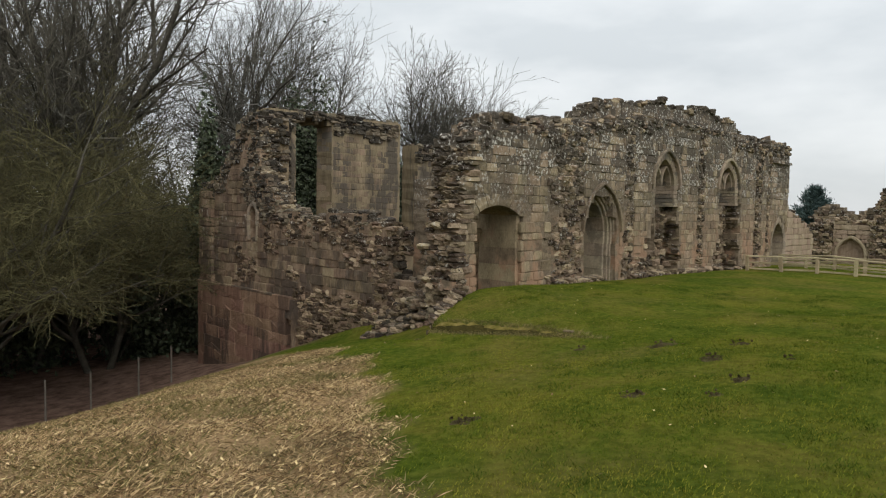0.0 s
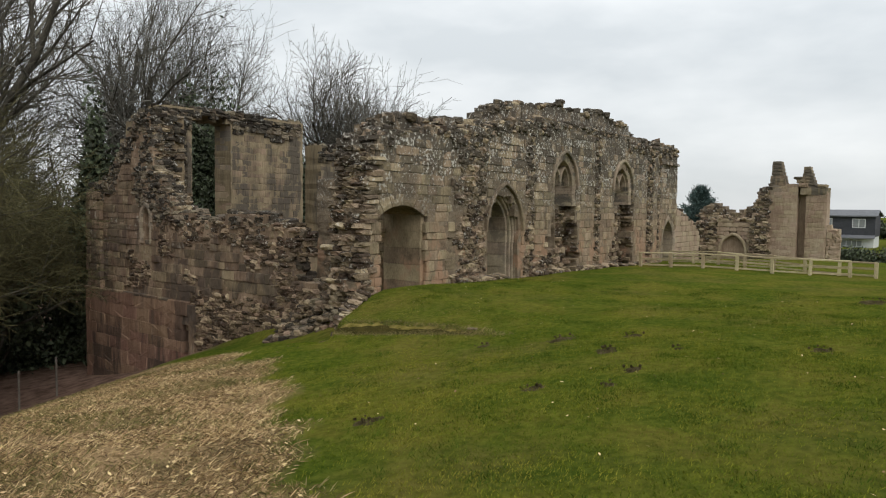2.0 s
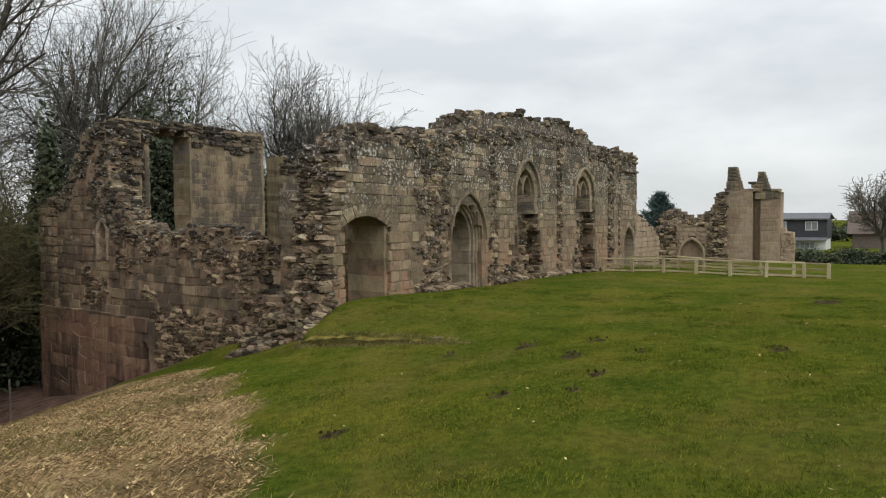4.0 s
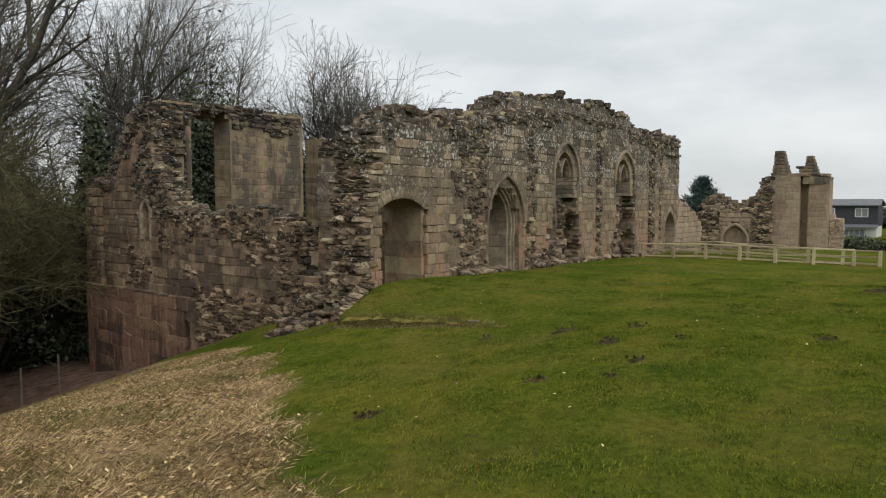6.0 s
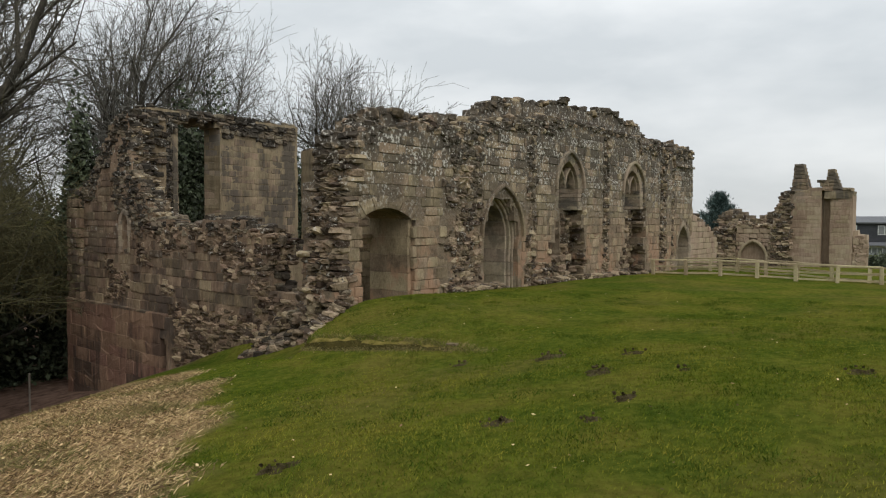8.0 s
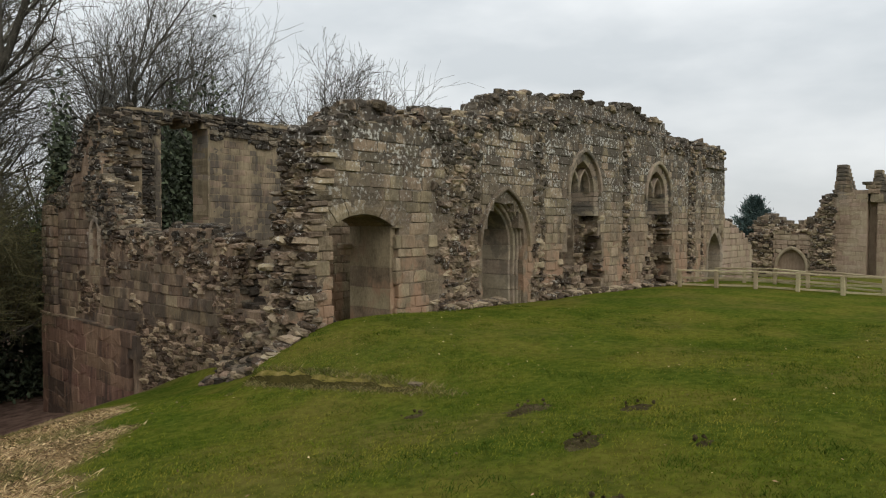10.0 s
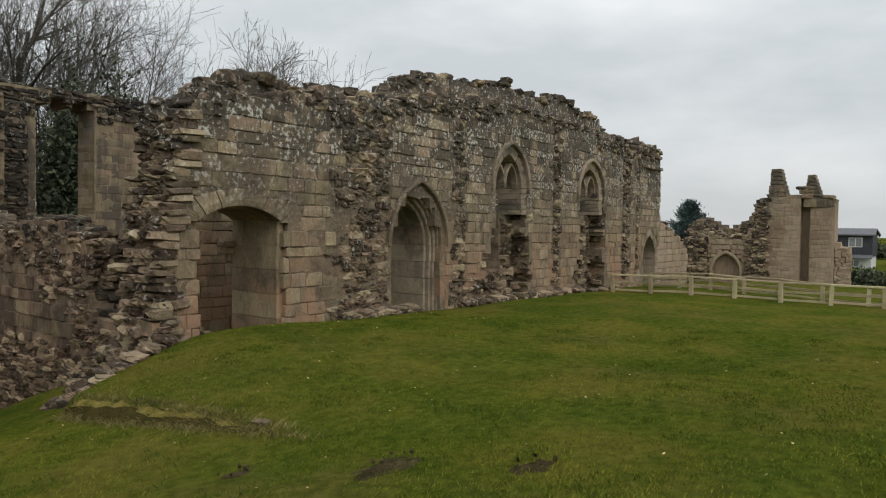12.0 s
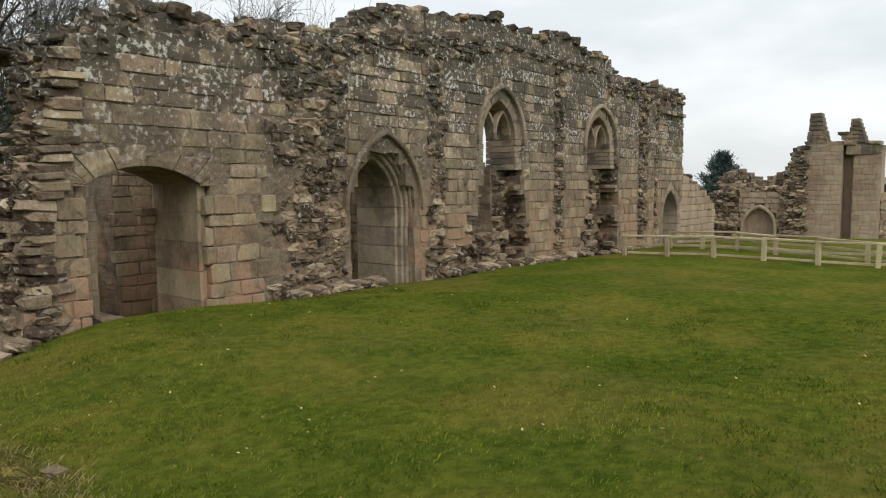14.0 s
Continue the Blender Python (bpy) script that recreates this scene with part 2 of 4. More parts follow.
def heights(xy):
    """Ground height at points (n, 2)."""
    xy = np.asarray(xy, float)
    d2 = ((xy[:, None, :] - CONTROL[None, :, :2]) ** 2).sum(-1)
    z = kernel(d2) @ WEIGHTS[:_n] + np.c_[np.ones(len(xy)), xy] @ WEIGHTS[_n:]
    r = np.hypot(xy[:, 0] - 20, xy[:, 1] - 5)
    k = np.clip((r - 55) / 40, 0, 1)
    z = np.clip(z, -5, 0.4) * (1 - k) - 3.4 * k
    # the terrace stands proud of the lower ground, along its turf step and beyond the stump of the corner
    x, y = xy[:, 0], xy[:, 1]
    past = (y - 9.35 - .537 * (x - 9.05)) * .88
    beyond = np.clip(past / .12, 0, 1)
    step = 0.15 * np.clip((x - 9.32 + .13 * (y - 6.2)) / 0.12, 0, 1) * np.clip((11.8 - x) / 2.2, 0, 1) * np.clip((y - 5.8) / 2.2, 0, 1) * (1 - beyond)
    step = step - 0.4 * beyond * np.clip((6.0 - past) / 4.0, 0, 1) * np.clip((x - 8.2) / 1.4, 0, 1) * np.clip((10.95 - x) / .2, 0, 1)
    return z + step + 0.025 * np.sin(xy[:, 0] * 1.7 + xy[:, 1] * 0.6) * np.sin(xy[:, 1] * 1.3) * (1 - k)


def height(x, y):
    return float(heights([(x, y)])[0])


def ground_colour():
    """Turf, straw on the steep bank, bare earth under the trees, by the plan."""
    m = bpy.data.materials.new("grassland")
    m.use_nodes = True
    n, l = m.node_tree.nodes, m.node_tree.links
    bsdf = n["Principled BSDF"]
    bsdf.inputs["Roughness"].default_value, bsdf.inputs["Specular IOR Level"].default_value = 1.0, 0.0
    geo = n.new("ShaderNodeNewGeometry")
    attr = n.new("ShaderNodeVertexColor")
    attr.layer_name = "cover"
    sep = n.new("ShaderNodeSeparateColor")
    l.new(attr.outputs[0], sep.inputs[0])

    def noise_of(sc, detail=6.0):
        t = n.new("ShaderNodeTexNoise")
        t.inputs["Scale"].default_value, t.inputs["Detail"].default_value, t.inputs["Roughness"].default_value = sc, detail, 0.65
        l.new(geo.outputs["Position"], t.inputs["Vector"])
        return t.outputs[0]

    def ramp(fac, *stops):
        r = n.new("ShaderNodeValToRGB")
        while len(r.color_ramp.elements) < len(stops):
            r.color_ramp.elements.new(0.5)
        for e, (p, c) in zip(r.color_ramp.elements, stops):
            e.position, e.color = p, (*c, 1)
        l.new(fac, r.inputs[0])
        return r.outputs[0]

    def mix(fac, a, b, kind="MIX"):
        x = n.new("ShaderNodeMixRGB")
        x.blend_type = kind
        for k, v in enumerate((fac, a, b)):
            if isinstance(v, float):
                x.inputs[k].default_value = v
            else:
                l.new(v, x.inputs[k])
        return x.outputs[0]

    green = mix(0.42, ramp(noise_of(0.7), (0.36, (0.044, 0.078, 0.01)), (0.5, (0.088, 0.108, 0.015)), (0.62, (0.155, 0.137, 0.026))),
                ramp(noise_of(9.0), (0.38, (0.03, 0.046, 0.007)), (0.62, (0.15, 0.165, 0.026))))
    worn = ramp(noise_of(0.28, 4.0), (0.5, (0, 0, 0)), (0.68, (0.55, 0.55, 0.55)))
    green = mix(worn, green, ramp(noise_of(6.0), (0.38, (0.075, 0.07, 0.016)), (0.62, (0.2, 0.155, 0.05))))
    straw = mix(0.5, ramp(noise_of(1.4), (0.4, (0.085, 0.068, 0.026)), (0.56, (0.38, 0.25, 0.125))), ramp(noise_of(22.0), (0.35, (0.09, 0.06, 0.03)), (0.65, (0.44, 0.32, 0.18))))
    soil = ramp(noise_of(2.5), (0.35, (0.11, 0.072, 0.055)), (0.65, (0.26, 0.17, 0.13)))
    colour = mix(sep.outputs[1], mix(sep.outputs[0], green, straw), soil)
    l.new(colour, bsdf.inputs["Base Color"])
    b = n.new("ShaderNodeBump")
    b.inputs["Strength"].default_value, b.inputs["Distance"].default_value = 0.9, 0.05
    l.new(noise_of(30.0, 9.0), b.inputs["Height"])
    l.new(b.outputs[0], bsdf.inputs["Normal"])
    return m


def straw_share(x, y):
    """How much of the ground is dry straw: the bank that falls away beyond the mown edge."""
    edge = np.interp(y, [-2, 2, 3.2, 4.4, 5.6, 7.0, 8.3, 9.4, 10.6, 12], [1.8, 2.4, 2.9, 3.6, 4.6, 5.7, 6.5, 6.9, 7.4, 8.4])
    wob = 0.18 * np.sin(y * 3.1) + 0.12 * np.sin(y * 7.3 + x)
    return np.clip((edge + wob - x) / 0.5 + 0.5, 0, 1) * np.clip((y - 0.5) / 1.5, 0, 1)


def soil_share(x, y):
    return np.clip((y - 15.5) / 2.0, 0, 1) * np.clip((40 - x) / 10, 0, 1)


def axis(fine_lo, fine_hi, step, far):
    mid = np.arange(fine_lo, fine_hi + step / 2, step)
    grow = np.cumsum(step * 1.22 ** np.arange(1, 42))
    grow = grow[grow < far]
    return np.r_[(fine_lo - grow)[::-1], mid, fine_hi + grow]


gx, gy = np.union1d(axis(-3, 27, 0.22, 1500), np.arange(8.8, 9.52, 0.04)), np.union1d(axis(-3, 25, 0.22, 1500), np.arange(9.2, 10.6, 0.07))
XX, YY = np.meshgrid(gx, gy)
flat = np.c_[XX.ravel(), YY.ravel()]
ZZ = np.concatenate([heights(c) for c in np.array_split(flat, 20)])
nx, ny = len(gx), len(gy)
quads = [(j * nx + i, j * nx + i + 1, (j + 1) * nx + i + 1, (j + 1) * nx + i) for j in range(ny - 1) for i in range(nx - 1)]
me = mesh_of("ground", np.c_[flat, ZZ], quads, ground_colour(), True)
cover = me.color_attributes.new("cover", "FLOAT_COLOR", "POINT")
rgba = np.ones((len(flat), 4))
rgba[:, 0], rgba[:, 1], rgba[:, 2] = straw_share(flat[:, 0], flat[:, 1]), soil_share(flat[:, 0], flat[:, 1]), 0
cover.data.foreach_set("color", rgba.ravel())
tagged(new("ground", me), "green mown turf beside a dry straw-covered bank", "ground", kind="structure")


# ---- masonry ----
def stone_variant(k, rough):
    """A dressed or rough block of unit size: octagonal outline, worn edges, front towards -y."""
    r = random.Random(k * 7 + int(rough * 100))
    cut = 0.03 + 0.14 * rough
    outline = [(-.5 + cut, -.5), (.5 - cut, -.5), (.5, -.5 + cut), (.5, .5 - cut), (.5 - cut, .5), (-.5 + cut, .5), (-.5, .5 - cut), (-.5, -.5 + cut)]
    outline = [(x + r.uniform(-.1, .1) * rough, z + r.uniform(-.14, .14) * rough) for x, z in outline]
    verts, faces = [], []
    for y, inset in ((.5, 1.0), (-.42 + .1 * rough, 1.0), (-.5, 0.965 - 0.17 * rough)):
        verts += [(x * inset, y + (r.uniform(-.16, .16) * rough if y < 0 else 0), z * inset) for x, z in outline]
    for ring in (0, 8):
        faces += [(ring + i, ring + (i + 1) % 8, ring + 8 + (i + 1) % 8, ring + 8 + i) for i in range(8)]
    verts.append((r.uniform(-.1, .1), -.5 - .12 * rough * r.random(), r.uniform(-.1, .1)))
    faces += [(16 + i, 16 + (i + 1) % 8, 24) for i in range(8)]
    return np.array(verts), faces


DRESSED = [stone_variant(k, 0.32) for k in range(10)]
RAGGED = [stone_variant(k, 1.0) for k in range(14)]
MESHES = {}


def shared(kind, k, mat):
    key = (kind, k, mat.name)
    if key not in MESHES:
        v, f = (DRESSED, RAGGED)[kind][k]
        MESHES[key] = mesh_of("stone", v, f, mat)
    return MESHES[key]


class Masonry:
    """A stone wall along u, with depth d into the wall and height z: owner is its core, and its stones are parts or one joined part."""

    def __init__(self, name, label, base, seed, kind="structure", category="wall"):
        self.base, self.rand, self.name = base, random.Random(seed), name
        self.label, self.category, self.kind = label, category, kind
        self.core_v, self.core_f, self.queue = [], [], []
        self.owner = None

    def core(self, inside, u0, u1, z0, z1, d0, d1, cell=0.2, wobble=0.05, faces_mat=None):
        """The wall's body: all cells whose middle lies inside, their outer faces only."""
        nu, nz = round((u1 - u0) / cell), round((z1 - z0) / cell)
        keep = {(i, j) for i in range(nu) for j in range(nz) if inside(u0 + (i + .5) * cell, z0 + (j + .5) * cell)}
        made = {}

        def corner(i, j, d):
            if (i, j, d) not in made:
                w = noise.noise_vector(Vector((i * .71 + u0, j * .83, d * 3.3))) * wobble
                made[i, j, d] = len(self.core_v)
                self.core_v.append(self.base @ Vector((u0 + i * cell + w[0], d + w[1] * .6, z0 + j * cell + w[2])))
            return made[i, j, d]

        for i, j in keep:
            q = [(i, j), (i + 1, j), (i + 1, j + 1), (i, j + 1)]
            self.core_f.append([corner(*c, d0) for c in q])
            self.core_f.append([corner(*c, d1) for c in q[::-1]])
            for (a, b), (di, dj) in zip(((0, 1), (1, 2), (2, 3), (3, 0)), ((0, -1), (1, 0), (0, 1), (-1, 0))):
                if (i + di, j + dj) not in keep:
                    self.core_f.append([corner(*q[b], d0), corner(*q[a], d0), corner(*q[a], d1), corner(*q[b], d1)])
        return keep

    def finish_core(self, mat=None):
        self.owner = new(self.name, mesh_of(self.name, self.core_v, self.core_f, mat or core_stone))
        return tagged(self.owner, self.label, self.category, kind=self.kind)

    def stone(self, u, d, z, w, depth, h, mat, ragged=False, turn=0.0, lean=0.0, facing=0.0):
        r = self.rand
        k = r.randrange(14 if ragged else 10)
        m = self.base @ Matrix.Translation((u, d, z)) @ Euler((lean, r.uniform(-.02, .02) + turn * .2, turn + facing)).to_matrix().to_4x4() @ Matrix.Diagonal((w, depth, h, 1))
        self.queue.append((m, int(ragged), k, mat))

    def courses(self, face, u0, u1, z0, z1, hs, ws, mat, ragged=False, proud=0.03, joint=0.006, d=0.0, depth=0.14):
        """Stones in courses over the face, wherever face(u, z) holds at the stone's corners; trimmed at edges."""
        r = self.rand
        z = z0
        while z < z1:
            h = r.uniform(*hs)
            u = u0 - r.uniform(0, ws[1])
            while u < u1:
                w = r.uniform(*ws)
                a, b = u, u + w
                hh = h * (r.uniform(.98, 1.3) if ragged else 1)
                mid = z + h / 2

                def good(x):
                    return face(x, z + .03) and face(x, z + h - .03) and face(x, mid)

                if face((a + b) / 2, mid) or good(a + .05) or good(b - .05):
                    while b - a > .1 and not good(a + .015):
                        a += .04
                    while b - a > .1 and not good(b - .015):
                        b -= .04
                    if b - a > .1 and good((a + b) / 2):
                        out = r.uniform(0, proud) if not ragged else r.uniform(-.3, 1) * proud
                        self.stone((a + b) / 2, d + depth / 2 - out, mid, b - a - joint, depth, hh - joint, mat, ragged, 0 if not ragged else r.uniform(-.07, .07), 0 if not ragged else r.uniform(-.1, .1))
                u += w
            z += h

    def scatter(self, keep, u0, z0, cell, d0, d1, mat, skip=None, chance=1.0, size=(.12, .28), top=True, sides=True, floor=-9):
        """Loose rough stones along the broken top and ends of the wall."""
        r = self.rand
        for i, j in sorted(keep):
            u, z = u0 + (i + .5) * cell, z0 + (j + .5) * cell
            if z < floor or (skip and skip(u, z)):
                continue
            for (di, dj), on in (((0, 1), top), ((1, 0), sides), ((-1, 0), sides)):
                if not on or (i + di, j + dj) in keep or r.random() > chance:
                    continue
                n = max(1, int((d1 - d0) / .2))
                for q in range(n):
                    d = d0 + (q + r.uniform(.1, .9)) / n * (d1 - d0)
                    w = r.uniform(*size)
                    self.stone(u + di * cell * .45 + r.uniform(-.05, .05), d, z + dj * cell * .5 + r.uniform(-.04, .07), w, r.uniform(.16, .3), w * r.uniform(.4, .75), mat, True, r.uniform(-.5, .5), r.uniform(-.2, .2))

    def broken_end(self, edge, d0, d1, z0, z1, mat, side):
        """The torn end of the wall: rough courses seen end-on. edge: z -> u; side: -1 or 1, the way the end faces along u."""
        r = self.rand
        z = z0
        while z < z1:
            h = r.uniform(.075, .15)
            d = d0 - r.uniform(0, .1)
            while d < d1:
                w = r.uniform(.12, .34)
                self.stone(edge(z) + side * r.uniform(-.06, .1), d + w / 2, z + h / 2, w, r.uniform(.25, .4), h * r.uniform(.85, 1.15), mat, True, r.uniform(-.12, .12), r.uniform(-.1, .1), facing=side * math.pi / 2)
                d += w
            z += h

    def lay(self, near, name="stone", limit=300):
        """Make the stones: the first ones near by, as parts of their own; the rest joined."""
        singles = 0
        rest = {}
        for m, kind, k, mat in self.queue:
            p = self.base.inverted() @ m.translation
            if singles < limit and near(p.x, p.z):
                ob = new(name, shared(kind, k, mat))
                ob.parent = self.owner
                ob.matrix_basis = m
                singles += 1
            else:
                rest.setdefault(mat.name, (mat, []))[1].append((m, kind, k))
        for mat, items in rest.values():
            verts, faces, base = [], [], 0
            for m, kind, k in items:
                v, f = (DRESSED, RAGGED)[kind][k]
                a = np.array(m)
                verts.append(v @ a[:3, :3].T + a[:3, 3])
                faces += [tuple(i + base for i in q) for q in f]
                base += len(v)
            ob = piece("stonework", np.concatenate(verts), faces, mat, self.owner)
            tagged(ob, kind="stuff")
        self.queue = []


class Opening:
    """An arched opening: u0 to u1, base, springing and crown; round is 'pointed' or 'segment'."""

    def __init__(self, u0, u1, base, spring, crown, shape="pointed"):
        self.u0, self.u1, self.base, self.spring, self.crown, self.shape = u0, u1, base, spring, crown, shape

    def top(self, u, grow=0.0):
        a, b = self.u0 - grow, self.u1 + grow
        w, rise, c = (b - a) / 2, self.crown - self.spring + grow * (1 if self.shape == "segment" else 1.15), (a + b) / 2
        if not a <= u <= b:
            return None
        if self.shape == "segment":
            rise = self.crown - self.spring
            big = (w * w + rise * rise) / (2 * rise)
            return self.crown + grow - big + math.sqrt(max(0, big * big - (u - c) ** 2))
        big = (w * w + rise * rise) / (2 * w)
        x = u - a if u <= c else b - u
        return self.spring + math.sqrt(max(0, big * big - (big - x) ** 2))

    def has(self, u, z, grow=0.0):
        t = self.top(u, grow)
        return t is not None and self.base - grow * 0.2 <= z <= t

    def outline(self, grow=0.0, n=9):
        """From the left foot round the head to the right foot."""
        a, b = self.u0 - grow, self.u1 + grow
        c = (a + b) / 2
        # crowded towards the springing, where the curve is steep
        left = [a + (c - a) * (1 - math.cos(math.pi / 2 * i / n)) for i in range(n + 1)]
        head = [(u, self.top(u, grow)) for u in left] + [(a + b - u, self.top(u, grow)) for u in left[-2::-1]]
        foot = [self.base + (head[0][1] - self.base) * i / 5 for i in range(5)]
        return [(a, z) for z in foot] + head + [(b, z) for z in foot[::-1]]


def ring(base, op, g0, g1, d0, d1, mat, parent, name, count, label="", closed_name="voussoir", long_and_short=1.0):
    """A moulding round an opening between two outlines, from depth d0 to d1, cut into blocks as parts."""
    a0, b = op.outline(g0), op.outline(g1)
    n = len(a0)
    short = op.outline(g0 + (g1 - g0) * long_and_short)
    turn = 0
    holder = None
    foot, head = (n - 19) // 2, 18
    cuts = list(range(foot)) + list(range(foot, foot + head + 1, max(1, round(head / max(1, count - 2 * foot))))) + list(range(n - foot, n))
    cuts = sorted(set(cuts) | {n - 1})
    for s, e in zip(cuts, cuts[1:]):
        if e <= s:
            continue
        verts, faces = [], []
        turn += 1
        b = short if turn % 2 else op.outline(g1)
        proud = 0.006 * (turn * 7 % 4 - 1.5)
        a, b = list(a0), list(b)
        for end, nxt in ((s, s + 1), (e, e - 1)):
            for line in (a, b):
                dx, dz = line[nxt][0] - line[end][0], line[nxt][1] - line[end][1]
                k = min(.3, .006 / max(1e-6, math.hypot(dx, dz)))
                line[end] = (line[end][0] + dx * k, line[end][1] + dz * k)
        for i in range(s, e + 1):
            ch = min(0.03, 0.25 * (g1 - g0))
            for (p, q), d in (((a[i], b[i]), d1), ((a[i], b[i]), d0 + proud + ch * .8)):
                verts.append(base @ Vector((p[0], d, p[1])))
            verts.append(base @ Vector((a[i][0] * .72 + b[i][0] * .28, d0 + proud, a[i][1] * .72 + b[i][1] * .28)))
            verts.append(base @ Vector((a[i][0] * .2 + b[i][0] * .8, d0 + proud, a[i][1] * .2 + b[i][1] * .8)))
            verts.append(base @ Vector((b[i][0], d0 + proud + ch * .8, b[i][1])))
            verts.append(base @ Vector((b[i][0], d1, b[i][1])))
        k = 6
        for i in range(e - s):
            faces += [(i * k + c, i * k + c + 1, (i + 1) * k + c + 1, (i + 1) * k + c) for c in range(k - 1)]
            faces.append((i * k + 5, i * k, (i + 1) * k, (i + 1) * k + 5))
        faces += [tuple(range(k)), tuple((e - s) * k + c for c in range(k))[::-1]]
        if holder is None:
            holder = piece(name, verts, faces, mat, parent, label)
        else:
            piece(closed_name, verts, faces, mat, holder)
    return holder


def curve_of(points):
    """A smooth enough reader of a broken line u -> z."""
    us, zs = [p[0] for p in points], [p[1] for p in points]
    return lambda u: float(np.interp(u, us, zs))


# ---- the long wall with the arches (east side of the ruined range) ----
FACE = 10.4
EAST = Matrix.Translation((0, FACE, 0))
east_top = curve_of([(10.7, 2.2), (10.9, 2.8), (11.4, 3.3), (12.3, 3.78), (13.2, 3.86), (14.5, 3.98), (16.0, 4.06), (16.3, 4.3), (17.0, 4.66), (17.8, 4.9), (18.5, 4.86), (19.7, 5.0), (20.8, 5.2),
                     (20.9, 5.04), (22.8, 5.12), (24.3, 5.34), (24.6, 5.04), (26.4, 5.04), (26.6, 4.68), (28.5, 4.68), (30.65, 4.45)])
face_top = curve_of([(10.7, 2.1), (10.9, 2.7), (11.3, 3.15), (12.0, 3.45), (13, 3.5), (13.7, 3.65), (15.3, 3.72), (16, 3.9), (17, 4.12), (18, 4.26), (20, 4.4), (22, 4.46), (25, 4.4), (25.3, 4.2), (27, 4.25), (30.65, 4.36)])
east_left = curve_of([(-1.5, 10.95), (-0.2, 10.68), (0.3, 10.72), (1.0, 10.8), (1.5, 10.86), (2.1, 10.98), (2.6, 11.0), (2.9, 11.1), (3.6, 11.65)])
arch = Opening(11.36, 12.86, -0.6, 1.45, 1.68, "segment")
door = Opening(15.86, 17.0, -0.8, 1.0, 1.9)
window_a = Opening(19.42, 20.62, 1.75, 2.42, 3.24)
window_b = Opening(24.0, 25.32, 1.85, 2.42, 3.22)
far_door = Opening(29.15, 30.4, -0.9, 0.35, 1.22)
OPENINGS = [arch, door, window_a, window_b, far_door]
breach_a = ([-.5, 0.3, 0.8, 1.2, 1.5, 2.3], [18.9, 18.85, 18.95, 19.15, 19.4, 19.5], [21.15, 21.1, 20.9, 21.05, 20.8, 20.75])
breach_b = ([-.5, 0.1, 0.7, 1.3, 2.0, 2.3], [23.5, 23.6, 23.95, 24.05, 24.1, 24.1], [25.9, 25.8, 25.65, 25.7, 25.75, 25.55])


def breached(u, z):
    for zs, lo, hi in (breach_a, breach_b):
        if z < zs[-1]:
            j = 0.09 * math.sin(z * 23) + 0.06 * math.sin(z * 51 + u)
            if np.interp(z, zs, lo) + j < u < np.interp(z, zs, hi) + j:
                return True
    return False


def east_solid(u, z):
    return east_left(z) < u < 30.66 and z < east_top(u) and not any(o.has(u, z, 0.2) for o in OPENINGS)


def east_front(u, z):
    return east_solid(u, z) and z < face_top(u)


def scar(u, z):
    """Strips where the facing is torn away and the rough core shows."""
    j = 0.1 * math.sin(z * 5.3) + 0.07 * math.sin(z * 13.1)
    return 14.1 + 2 * j - max(0, z - 1.9) * .02 < u < 15.55 + j * .5 - max(0, 0.3 - z) * .1 and z < 3.7 or 17.62 + j * .5 < u < 18.1 + j * .6 or 22.25 + j * .4 < u < 22.72 + j * .4 or 27.1 + j * .4 < u < 27.75 + j * .4 \
        or 28.3 + j * .3 < u < 28.55 + j * .3 or u < 10.9 + j * .3 or z > face_top(u) - (.28 + j) or (17.5 < u < 19 and z < 0.1 + j)


east = Masonry("wall_east", "long ruined sandstone wall with arched openings and lichen", EAST, 11)
keep = east.core(lambda u, z: east_front(u, z) and not breached(u, z), 10.2, 30.8, -1.6, 5.2, 0.002, 0.55)
keep_back = east.core(lambda u, z: east_solid(u, z) and z < east_top(u) - .06 and not (breached(u, z) and (19.2 < u < 20.45 and 0.3 < z or 24.15 < u < 25.1 and z > .6)), 11.2, 18.2, -1.6, 5.4, 0.55, 1.34)
keep_end = east.core(lambda u, z: east_solid(u, z) and u < 11.2 and z < east_top(u) - .1, 10.2, 11.2, -1.6, 5.4, 0.55, .95)
keep_thin = east.core(lambda u, z: east_solid(u, z) and z < east_top(u) - .06 and not (breached(u, z) and (19.2 < u < 20.45 and 0.3 < z or 24.15 < u < 25.1 and z > .6)), 18.2, 30.8, -1.6, 5.4, 0.55, .86)
east.finish_core()
arch_head = Opening(arch.u0, arch.u1, arch.spring - .03, arch.spring, arch.crown, "segment")
in_head = lambda u, z, g: any(o.has(u, z, g + .03) for o in (window_a, window_b, far_door)) or door.has(u, z, g + 0.15)
PUTLOGS = ((14.0, 1.52), (18.75, 1.3), (21.6, 2.3), (13.3, 2.7), (26.3, 2.6))
in_putlog = lambda u, z: any(abs(u - a) < .08 and abs(z - b) < .09 for a, b in PUTLOGS)
near_arch = lambda u, z: abs(u - 12.1) < 1.1 and z < 2.2
open_at = lambda u, z: arch.has(u, z, .012) or arch_head.has(u, z, .3) if near_arch(u, z) else not east_front(u, z)
dressed = lambda u, z: not in_putlog(u, z) and not open_at(u, z) and not breached(u, z) and not in_head(u, z, 0.2) and not scar(u, z)
torn = lambda u, z: east_front(u, z) and not breached(u, z) and not in_head(u, z, 0.2) and scar(u, z)
east.courses(dressed, 10.7, 30.7, -0.9, 5.0, (.16, .29), (.24, .6), ashlar, depth=.16, proud=.026, joint=.012)
